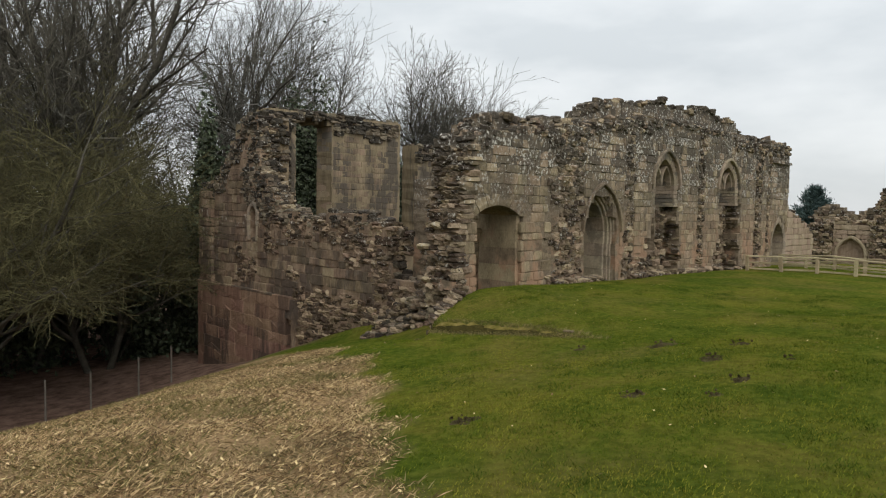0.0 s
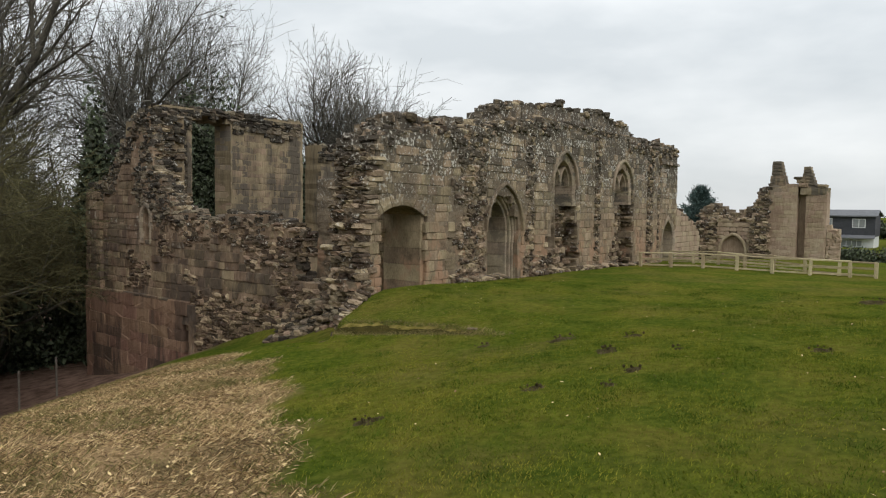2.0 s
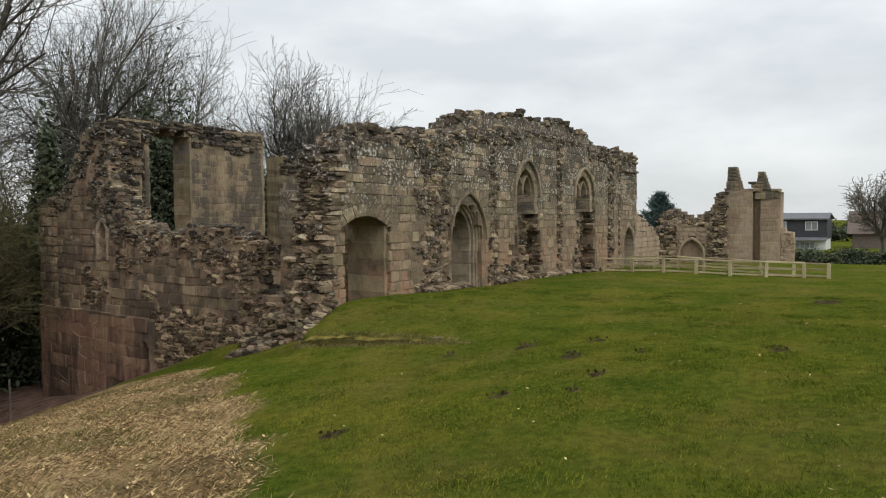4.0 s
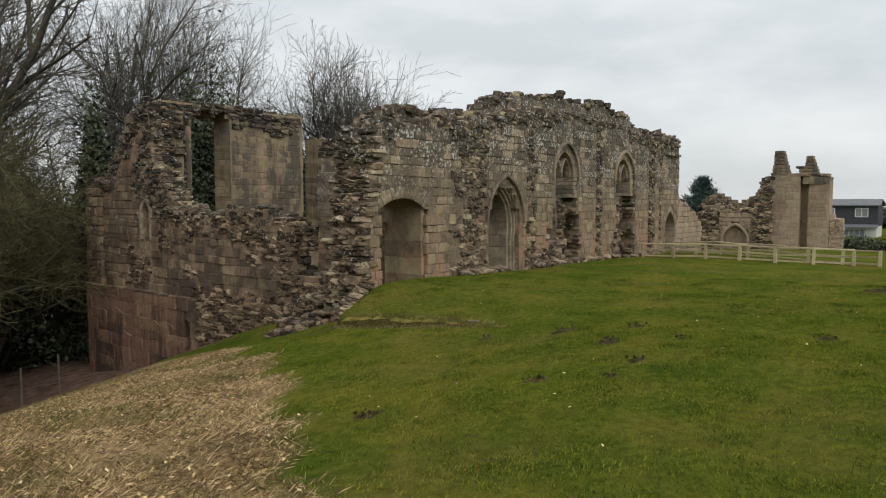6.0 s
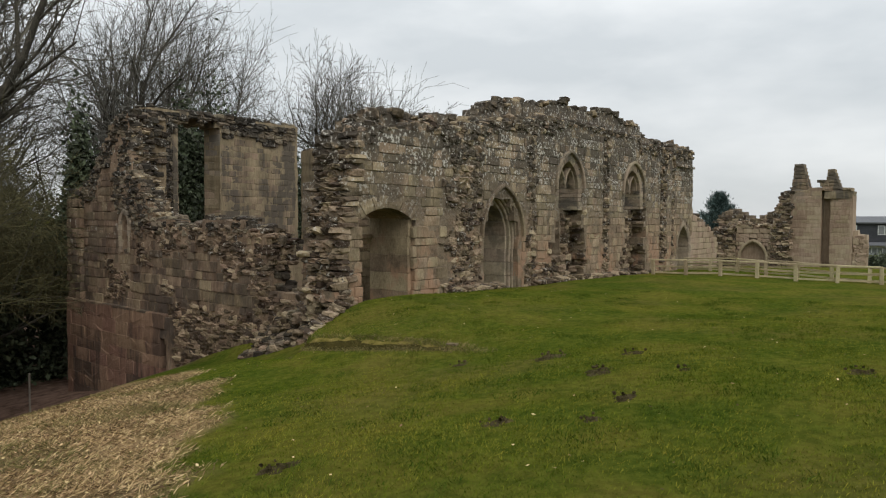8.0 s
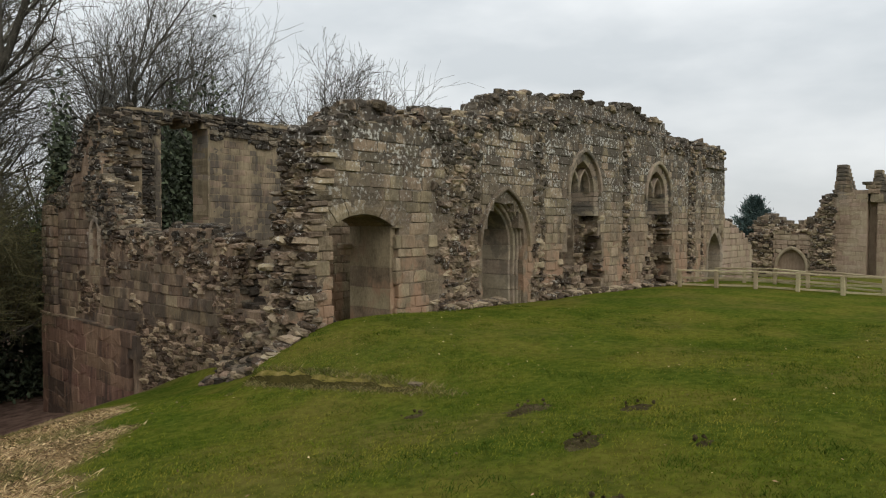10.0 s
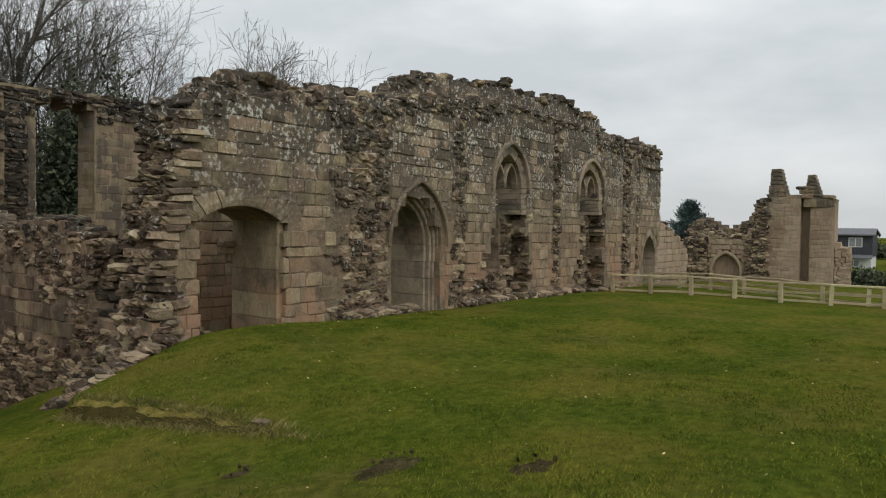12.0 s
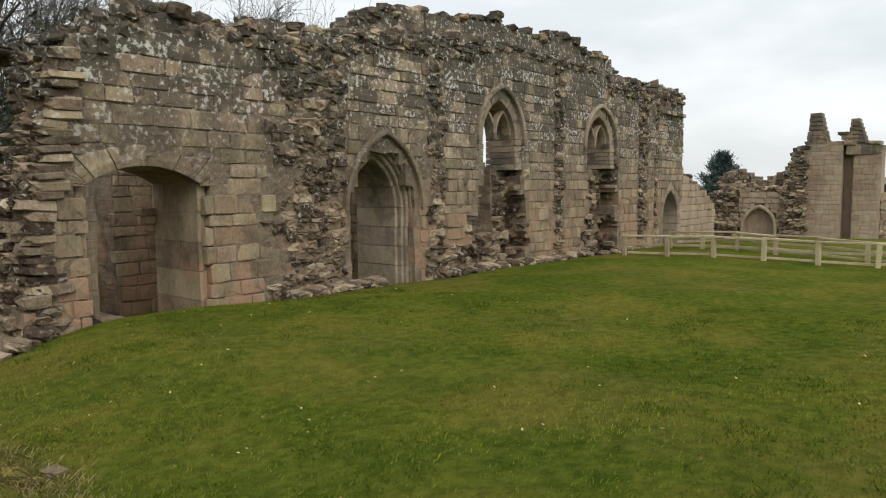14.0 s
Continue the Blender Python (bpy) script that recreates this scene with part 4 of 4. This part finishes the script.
def bare_tree(name, seed, tall, plan, limb_mat, twig_mat, label, rise=0.35, droop=0.0, trunks=1, stem=.3, spread=(.35, .8), thin=.008, clear=-1.0):
    """A leafless tree. plan: for each level the number of side branches and their length as a share of the parent's."""
    r = random.Random(seed)
    limbs, twigs = ([], []), ([], [])
    last = len(plan)

    def grow(p, d, length, radius, level):
        steps = 4 if level < 2 else 3 if level < last - 1 else 2 if level < last else 1
        points, dirs = [p], [d]
        for i in range(steps):
            wob = Vector((r.gauss(0, 1), r.gauss(0, 1), r.gauss(0, 1))) * (.06 if level == 0 else .12)
            up = rise if level < 3 else rise * .6 - droop
            d = (d + wob + Vector((0, 0, up * .35))).normalized()
            p = p + d * length / steps
            points.append(p)
            dirs.append(d)
        if level > 1 and points[-1].z < clear:
            return
        tip = .6 if level < 2 else .35
        radii = [max(thin, radius * (1 - (1 - tip) * i / steps)) for i in range(steps + 1)]
        tube(points, radii, 7 if level == 0 else 5 if level == 1 else 4 if level == 2 else 3, *(limbs if level < 3 else twigs))
        if level >= last:
            return
        number, share = plan[level]
        for k in range(number):
            low = .45 if level == 0 else .12
            f = (low + (1 - low) * (k + r.random()) / number) * steps
            i = min(int(f), steps - 1)
            at = points[i].lerp(points[i + 1], f - i)
            side = dirs[i].orthogonal().normalized()
            side.rotate(Matrix.Rotation(k * 2.4 + r.uniform(-.6, .6), 3, dirs[i]))
            a = r.uniform(*spread)
            grow(at, (dirs[i] * math.cos(a) + side * math.sin(a)).normalized(), length * share * r.uniform(.65, 1.2), radii[i] * r.uniform(.45, .65), level + 1)

    root = tagged(new(name), label, "tree", "bare trees")
    for k in range(trunks):
        a = 6.28 * k / trunks + seed
        off = 0.0 if trunks == 1 else .35
        grow(Vector((math.cos(a) * off, math.sin(a) * off, -.3)), Vector((math.cos(a) * off, math.sin(a) * off, 1)).normalized(), tall * stem, tall * (.02 if trunks == 1 else .013), 0)
    piece("trunk", *limbs, limb_mat, root, smooth=True)
    piece("crown", *twigs, twig_mat, root)
    return root


def plant(tree, x, y, turn=0.0, size=1.0):
    tree.matrix_basis = pose(x, y, height(x, y), 0, 0, turn) @ Matrix.Scale(size, 4)
    return tree


def replant(tree, x, y, turn, size=1.0, label=""):
    c = copy_thing(tree, pose(x, y, height(x, y), 0, 0, turn))
    c.scale = (size, size, size)
    return tagged(c, label)


ash = bare_tree("bare_tree", 43, 18, [(9, 1.35), (9, .55), (8, .55), (6, .58), (2, .6)], bark, twig_dark, "tall leafless tree with dark upswept branches", rise=.3, stem=.3, spread=(.4, .85), thin=.006)
plant(ash, 17.2, 31.5, 330)
ash.scale = (.98, .98, 1.25)
lone = bare_tree("bare_tree", 56, 17, [(12, .85), (10, .6), (9, .55), (5, .58), (2, .6)], bark, twig_dark, "leafless round-crowned tree behind the ruin", rise=.22, stem=.42, spread=(.35, .85), thin=.009)
plant(lone, 30.6, 32, 210, .97)
willow = bare_tree("bare_tree", 15, 13, [(9, 1.5), (9, .55), (8, .5), (7, .55), (3, .65)], bark, twig_green, "leafless tree with tangled olive brown hanging twigs", rise=.14, droop=.22, trunks=2, stem=.26, spread=(.4, 1.1), thin=.0055, clear=3.0)
plant(willow, 2.6, 22.5)
tall_wood = bare_tree("bare_tree", 22, 22, [(9, 1.3), (9, .55), (8, .5), (6, .5), (2, .65)], bark, twig_grey, "tall leafless woodland tree with dense twigs", rise=.34, stem=.32, thin=.008)
plant(tall_wood, 9, 32)
WOOD = "leafless woodland tree with a dense dark crown"
for x, y, a, k in ((-3, 29, 220, .95), (7, 37, 80, 1.0)):
    replant(tall_wood, x, y, a, k, WOOD)
for x, y, a, k in ((11.5, 31, 70, .85),):
    replant(ash, x, y, a, k, "leafless tree with fine upswept branches")
for x, y, a, k in ((-2.2, 20.5, 100, .95), (6.4, 28.5, 215, .9), (8.4, 26.4, 40, .85)):
    replant(willow, x, y, a, k, "leafless tree with tangled olive twigs over the bank")
park = bare_tree("bare_tree", 31, 9, [(10, 1.6), (8, .55), (6, .5), (5, .55)], bark, twig_grey, "rounded leafless tree beyond the houses", rise=.25, stem=.3, spread=(.4, .95), thin=.02)
plant(park, 105, 3.5, 0, 1.25)
replant(park, 66, 19, 100, .42, "small leafless tree behind the blocked arch")
replant(park, 130, -20, 60, 1.2, "rounded leafless tree beyond the houses")


def leafy(name, seed, centre, radii, count, size, mat, label, clumps=14, category="shrub", stem=True):
    """An evergreen mass: many single leaves gathered in uneven clumps round a few stems."""
    r = np.random.RandomState(seed)
    root = tagged(new(name), label, category)
    c = r.normal(0, .42, (clumps, 3))
    c[:, 2] = np.minimum(np.abs(c[:, 2]) * 1.1 + .15, .92)
    which = r.randint(0, clumps, count)
    p = c[which] + r.normal(0, .17, (count, 3))
    p[:, 2] = np.maximum(p[:, 2], 0.02)
    p = p * np.array(radii) + np.array(centre)
    a, b = r.normal(size=(count, 3)), r.normal(size=(count, 3))
    a /= np.linalg.norm(a, axis=1)[:, None]
    b = np.cross(a, b)
    b /= np.linalg.norm(b, axis=1)[:, None]
    s = size * r.uniform(.6, 1.3, count)[:, None]
    v = np.stack([p - a * s, p + b * s * .5, p + a * s, p - b * s * .5], 1).reshape(-1, 3)
    f = np.arange(count * 4).reshape(-1, 4).tolist()
    piece("foliage", v, f, mat, root)
    if stem:
        rr = random.Random(seed)
        vs, fs = [], []
        for k in range(6):
            q = Vector(centre)
            pts = [q + Vector((0, 0, -.3))]
            for i in range(4):
                q = q + Vector((rr.uniform(-.2, .2) * radii[0], rr.uniform(-.2, .2) * radii[1], radii[2] * .22))
                pts.append(q)
            tube(pts, [.07, .06, .05, .035, .02], 5, vs, fs)
        piece("stem", vs, fs, bark, root)
    return root


for k, (x, y, rx, ry, rz, n) in enumerate(((-6, 26, 4, 2.5, 4.0, 9000), (0, 27.5, 4, 2.5, 4.4, 11000), (5, 29, 4, 2.5, 4.6, 12000), (9.5, 28, 2.6, 2, 4.4, 9000), (10, 33, 5, 2.5, 5.0, 11000),
                                            (14, 28.5, 2.6, 1.8, 6.6, 12000), (-10, 22, 3, 3, 3.5, 7000), (19, 30, 4, 2, 4.6, 9000), (25, 31, 4, 2, 4.4, 8000), (-2, 33, 8, 2, 6.5, 12000), (8, 37, 9, 2, 7, 12000), (12.3, 25.6, 1.0, 1.0, 7.6, 8000), (18.6, 27.6, 1.9, 1.2, 8.6, 17000), (16.6, 26.8, 1.2, 1.0, 7.4, 8000), (25.2, 28.5, 2.2, 1.4, 7.2, 14000), (33, 27, 2.5, 1.5, 4.6, 8000))):
    leafy("evergreen_shrub", 60 + k, (x, y, height(x, y)), (rx, ry, rz), int(n * 1.7), .115, ivy, "dense dark evergreen undergrowth below the trees" if rz < 6 else "tall dark ivy-clad evergreen behind the wall")

# conifer with tufted upright boughs
cx, cy = 62.0, 19.0
cz = height(cx, cy)
conifer = tagged(new("conifer"), "dark blue-green conifer with tufted boughs", "tree")
rr = random.Random(5)
cv, cf, lv, lf = [], [], [], []
tube([Vector((cx, cy, cz - .2)), Vector((cx, cy, cz + 3)), Vector((cx, cy, cz + 6.0))], [.22, .14, .03], 7, cv, cf)
for k in range(110):
    h = rr.uniform(.25, 1)
    a = rr.uniform(0, 6.28)
    reach = (2.3 * (1 - h) ** .85 + .15) * rr.uniform(.6, 1.1)
    s0 = Vector((cx, cy, cz + h * 5.5))
    s1 = s0 + Vector((math.cos(a) * reach, math.sin(a) * reach, .45 + reach * .5))
    tube([s0, (s0 + s1) / 2 - Vector((0, 0, .08)), s1], [.04, .03, .01], 3, cv, cf)
    for q in range(150):
        f = rr.uniform(.4, 1.15)
        p = s0.lerp(s1, f) + Vector((rr.gauss(0, .2), rr.gauss(0, .2), rr.gauss(0, .15)))
        d = ((s1 - s0).normalized() + Vector((rr.gauss(0, .6), rr.gauss(0, .6), rr.gauss(.4, .5)))).normalized() * .26
        w = d.orthogonal().normalized() * .05
        n0 = len(lv)
        lv += [p - w, p + w, p + d]
        lf.append((n0, n0 + 1, n0 + 2))
piece("trunk", cv, cf, bark, conifer)
piece("foliage", lv, lf, conifer_leaf, conifer)

# ---- house, brown barn roof and hedge in the distance ----
hx, hg = 118.0, height(118, 13)
house = tagged(new("house"), "two-storey house with dark cladding and grey roof", "house")
boxed("lower_wall", (hx, 11.2, hg - .5), (hx + 7, 19, -1.7), white_paint, house, "white rendered lower wall")
boxed("upper_wall", (hx - .15, 11.1, -1.7), (hx + 7.1, 19.1, 1.5), cladding, house, "dark slate-grey cladding")
for k in range(12):
    boxed("cladding_board", (hx - .19, 11.08, -1.65 + k * .26), (hx - .15, 19.1, -1.65 + k * .26 + .235), cladding, house)
rv = [Vector(p) for p in ((hx - .6, 10.7, 1.42), (hx - .6, 19.4, 1.42), (hx + 3.5, 10.9, 2.3), (hx + 3.5, 19.4, 2.3), (hx + 7.6, 10.7, 1.42), (hx + 7.6, 19.4, 1.42))]
roof = piece("roof", rv + [v - Vector((0, 0, .18)) for v in rv], [(0, 1, 3, 2), (2, 3, 5, 4), (6, 8, 9, 7), (8, 10, 11, 9), (0, 6, 7, 1), (4, 5, 11, 10), (0, 2, 8, 6), (2, 4, 10, 8), (1, 7, 9, 3), (3, 9, 11, 5)], roofing, house, "grey tiled roof")
porch = piece("porch_roof", [(hx - .16, 11.0, -1.45), (hx - .16, 16, -1.45), (hx - 1.3, 16, -1.85), (hx - 1.3, 11.0, -1.85), (hx - .16, 11.0, -1.57), (hx - .16, 16, -1.57), (hx - 1.3, 16, -1.97), (hx - 1.3, 11.0, -1.97)],
              [(0, 1, 2, 3), (4, 7, 6, 5), (0, 3, 7, 4), (1, 5, 6, 2), (3, 2, 6, 7), (0, 4, 5, 1)], roofing, house, "dark lean-to roof")
for y0, y1, z0, z1, n in ((12.3, 14.0, -.4, .95, 2), (16.6, 17.6, -.4, .95, 2), (12.6, 15.4, -3.2, -2.2, 4)):
    win = boxed("window", (hx - .24, y0, z0), (hx - .1, y1, z1), white_paint, house, "white framed window")
    for q in range(n):
        w = (y1 - y0 - .1) / n
        boxed("pane", (hx - .26, y0 + .05 + q * w + .05, z0 + .1), (hx - .235, y0 + .05 + (q + 1) * w - .05, z1 - .1), glass, win)
barn = tagged(new("barn"), "long low brown tile-roofed building", "building")
boxed("wall", (128, -26, -4), (134, 8.5, -1.0), brown_brick, barn)
bv = [(127.4, -26.5, -1.1), (127.4, 9.2, -1.1), (131, -26.5, 2.6), (131, 9.2, 2.6), (134.6, -26.5, -1.1), (134.6, 9.2, -1.1)]
piece("roof", bv, [(0, 1, 3, 2), (2, 3, 5, 4), (0, 2, 4), (1, 5, 3)], brown_brick, barn, "brown pitched roof")
for k in range(7):
    y = 4.4 - k * 4.0
    leafy("hedge_shrub", 90 + k, (46 + (k % 3) * .5, y, height(46, y)), (1.3, 2.4, .75), 5000, .09, ivy, "clipped dark green hedge shrub beyond the grass", category="hedge")
for k in range(9):
    y = 30 - k * 14.0
    leafy("distant_shrub", 120 + k, (165, y, height(165, y)), (3, 9, 3.2), 2500, .5, ivy, "distant hazy belt of dark trees", clumps=20, category="trees", stem=False)

# ---- wire fence stakes on the lower path ----
for x, y in ((5.1, 20.3), (6.3, 20.5), (7.7, 20.7), (8.9, 21.2)):
    g = height(x, y)
    stake = tagged(new("fence_stake"), "thin grey wooden stake beside the lower path", "post", "stakes along the path")
    boxed("post", (x - .025, y - .025, g - .2), (x + .025, y + .025, g + 1.15), post_wood, stake)
    boxed("cap", (x - .03, y - .03, g + 1.15), (x + .03, y + .03, g + 1.17), post_wood, stake)

# ---- kerb of the terrace, molehills ----
kerb = tagged(new("terrace_step"), "low turf step with an earth face and one stone", "step")
rk = random.Random(77)
for name, mat, label, profile in (("earth_face", moss, "bare earth face of the step", ((.16, -.05), (.13, .3), (.07, .8))),
                                  ("turf_edge", turf_lip, "yellowed mossy turf edge", ((.09, .72), (.05, 1.0), (-.03, 1.06), (-.12, .95), (-.2, .4)))):
    rows, faces = [], []
    path = [(9.42 - .13 * (3.2 - .12 * i) + .03 * math.sin(i * .8), 9.4 - .12 * i) for i in range(30)]
    for k, (x, y) in enumerate(path):
        h = max(.012, .17 * min(1, (y - 5.9) / 2.4)) * (.8 + .3 * rk.random())
        g = height(x - .2, y)
        for d, z in profile:
            rows.append((x - d + rk.uniform(-.025, .025), y, g + h * z + rk.uniform(-.012, .012)))
    n = len(profile)
    for k in range(len(path) - 1):
        faces += [(k * n + c, k * n + c + 1, k * n + c + n + 1, k * n + c + n) for c in range(n - 1)]
    piece(name, rows, faces, mat, kerb, label, True)
for y, w in ((6.5, .16),):
    v, f = RAGGED[rk.randrange(14)]
    ob = new("kerb_stone", mesh_of("kerb_stone", v, f, rubble))
    ob.parent = kerb
    ob.matrix_basis = Matrix.Translation((9.4, y, height(9.5, y) - .002)) @ Euler((0, 0, radians(-80))).to_matrix().to_4x4() @ Matrix.Diagonal((w, .09, .03, 1))


def molehill(x, y, size, seed):
    r = random.Random(seed)
    verts, faces = [], []
    rings, sides = 7, 22
    for i in range(rings):
        f = i / (rings - 1)
        for s in range(sides):
            a = 6.283 * s / sides
            rad = size * f * (1 + .25 * noise.noise(Vector((math.cos(a) * 1.3, math.sin(a) * 1.3, seed))) + r.uniform(-.05, .05))
            px, py = x + math.cos(a) * rad * 1.25, y + math.sin(a) * rad * .8
            lump = (1 - f * f) * size * .085 * (.75 + 1.1 * noise.noise(Vector((px * 9, py * 9, seed))) + r.uniform(-.3, .3)) - .022 * f
            verts.append((px, py, height(px, py) + lump + .004))
    for i in range(rings - 1):
        faces += [(i * sides + s, i * sides + (s + 1) % sides, (i + 1) * sides + (s + 1) % sides, (i + 1) * sides + s) for s in range(sides)]
    faces.append(tuple(range(sides)))
    ob = new("molehill", mesh_of("molehill", verts, faces, earth))
    tagged(ob, "low molehill of dark crumbly earth in the turf", "molehill", "molehills in the turf")
    for k in range(5):
        a, q = r.uniform(0, 6.28), size * r.uniform(.1, .75)
        px, py = x + math.cos(a) * q * 1.25, y + math.sin(a) * q * .8
        v, f = RAGGED[k % 14]
        c = r.uniform(.008, .018)
        o = new("clod", MESHES.setdefault(("clod", k % 14), mesh_of("clod", v, f, earth)))
        o.parent = ob
        o.matrix_basis = Matrix.Translation((px, py, height(px, py) + .02 + max(0, 1 - (q / size) ** 2) * size * .11)) @ Euler((r.random() * 3, r.random() * 3, r.random() * 3)).to_matrix().to_4x4() @ Matrix.Scale(c * 1.6, 4)


for k, (x, y, size) in enumerate(((6.0, 3.33, .2), (7.07, 2.73, .2), (8.15, 3.5, .28), (9.36, 3.65, .24), (9.0, 4.62, .34), (8.5, 2.72, .14), (9.1, 1.25, .24), (4.5, 4.2, .22), (3.45, 1.53, .22), (15.2, 1.3, .45), (6.3, 2.66, .14), (8.56, 5.69, .18))):
    molehill(x, y, size, 200 + k)


# ---- grass, straw and leaf litter ----
def blades(name, seed, xs, ys, share, count, tall, width, mat, label, lean=.5):
    r = np.random.RandomState(seed)
    p = np.c_[r.uniform(*xs, count), r.uniform(*ys, count)]
    p = p[r.uniform(size=count) < share(p[:, 0], p[:, 1])]
    z = np.concatenate([heights(c) for c in np.array_split(p, max(1, len(p) // 20000))])
    n = len(p)
    a = r.uniform(0, 6.283, n)
    h = tall * r.uniform(.45, 1.25, n)
    side = np.c_[-np.sin(a), np.cos(a), np.zeros(n)] * width * r.uniform(.6, 1.3, n)[:, None]
    tip = np.c_[np.cos(a) * h * lean * r.uniform(.2, 1.4, n), np.sin(a) * h * lean * r.uniform(.2, 1.4, n), h]
    root = np.c_[p, z - .005]
    v = np.stack([root - side, root + side, root + tip * .6 + side * .6 - np.c_[np.zeros((n, 2)), h * 0], root + tip * np.array([1.25, 1.25, .95])], 1).reshape(-1, 3)
    f = np.arange(n * 4).reshape(-1, 4).tolist()
    ob = new(name, mesh_of(name, v, f, mat))
    return tagged(ob, label, "grass", kind="stuff")


def lawn_share(x, y):
    wob = np.sin(x * 2.3 + np.sin(y * 1.9) * 2) * np.sin(y * 2.7 + x * .6)
    near = np.clip(1.25 - np.hypot(x - 5, y - 2.5) / 12, .1, 1)
    return (1 - straw_share(x, y)) * near * np.clip(.62 + .5 * wob, .15, 1) * (y < 10.3) * ~((x > 9) & (y > 9.9) & (x < 11))


blades("lawn_grass", 1, (1, 17), (-1.5, 10.3), lawn_share, 520000, .026, .0032, blade_green, "short green lawn grass blades", .8)
tuft_at = np.random.RandomState(21).uniform((2, -1.5, .05), (17, 10, .2), (420, 3))


def lawn_tufts(x, y):
    """Clumps of longer, darker grass in the turf."""
    out = np.zeros(len(x))
    for a, b, r in tuft_at:
        near = np.abs(x - a) < 3 * r
        out[near] = np.maximum(out[near], np.exp(-((x[near] - a) ** 2 + (y[near] - b) ** 2) / (r * r)))
    return out * (1 - straw_share(x, y)) * (y < 10.2)


blades("lawn_tufts", 11, (2, 17), (-1.5, 10.2), lambda x, y: lawn_tufts(x, y) * .7, 420000, .042, .003, blade_dark, "clumps of longer dark green grass in the turf", .7)
blades("straw_grass", 2, (-3, 9), (1.5, 13), lambda x, y: straw_share(x, y) * np.clip(.55 + .6 * np.sin(x * 2.1 + y) * np.sin(y * 1.7 - x * .4), .1, 1), 330000, .042, .003, blade_straw, "long dry flattened straw grass on the bank", 1.9)
blades("bank_grass", 3, (-3, 9.5), (2, 14), lambda x, y: np.clip(straw_share(x, y) * (.1 + .9 * (np.sin(x * 1.9 + 1) * np.sin(y * 1.6 + x * .7) > .3)), 0, 1), 90000, .065, .003, blade_olive, "olive green tussocks growing through dry straw", 1.0)

tuft_rand = np.random.RandomState(12)
TUFTS = np.c_[tuft_rand.uniform(-2.5, 8, 120), tuft_rand.uniform(2.2, 12.5, 120), tuft_rand.uniform(.1, .32, 120)]


def tufted(x, y):
    """Close to one where a tussock stands on the bank."""
    out = np.zeros(len(x))
    for a, b, r in TUFTS:
        out = np.maximum(out, np.exp(-((x - a) ** 2 + (y - b) ** 2) / (r * r)))
    return out * straw_share(x, y)


blades("straw_tussocks", 8, (-3, 9), (1.8, 13), lambda x, y: tufted(x, y) * .8, 200000, .055, .0022, blade_straw, "tussocks of tall dry grass standing on the bank", .9)
blades("olive_tussocks", 9, (-3, 9), (1.8, 13), lambda x, y: tufted(x + .35, y - .2) * .8, 260000, .05, .0022, blade_olive, "olive green grass tussocks on the bank", 1.0)
edge_line = lambda x, y: x - 9.33 + .13 * (y - 6.2)
blades("edge_grass", 14, (8.7, 9.9), (5.7, 9.6), lambda x, y: np.exp(-(edge_line(x, y) / .13) ** 2) * np.clip((y - 5.6) / 1.5, 0, 1), 30000, .055, .003, blade_olive, "dry olive grass along the turf step", .9)
blades("terrace_grass", 4, (9.1, 11.5), (5.6, 9.7), lambda x, y: np.clip(1.1 - (x - 9.1) / 1.6, 0, 1) * np.clip((y - 5.4) / 1.5, 0, 1), 12000, .028, .003, turf_lip, "yellowed grass along the terrace step", .9)


def litter(name, seed, xs, ys, share, count, size, mat, label):
    r = np.random.RandomState(seed)
    p = np.c_[r.uniform(*xs, count), r.uniform(*ys, count)]
    p = p[r.uniform(size=count) < share(p[:, 0], p[:, 1])]
    n = len(p)
    c = np.c_[p, heights(p) + .03]
    a = r.uniform(0, 6.283, n)
    u = np.c_[np.cos(a), np.sin(a), r.uniform(-.5, .5, n)] * size * r.uniform(.5, 1.3, n)[:, None]
    w = np.c_[-np.sin(a), np.cos(a), r.uniform(-.5, .5, n)] * size * .5
    v = np.stack([c - u, c + w, c + u, c - w], 1).reshape(-1, 3)
    return tagged(new(name, mesh_of(name, v, np.arange(n * 4).reshape(-1, 4).tolist(), mat)), label, "leaves", kind="stuff")


litter("fallen_leaves", 5, (-3, 9), (1.5, 13), lambda x, y: straw_share(x, y) * .9, 9000, .023, blade_straw, "pale dry leaves scattered over the bank")
litter("lawn_litter", 6, (2, 16), (-1, 10), lambda x, y: (1 - straw_share(x, y)) * .5, 900, .018, blade_straw, "small pale leaves scattered on the turf")
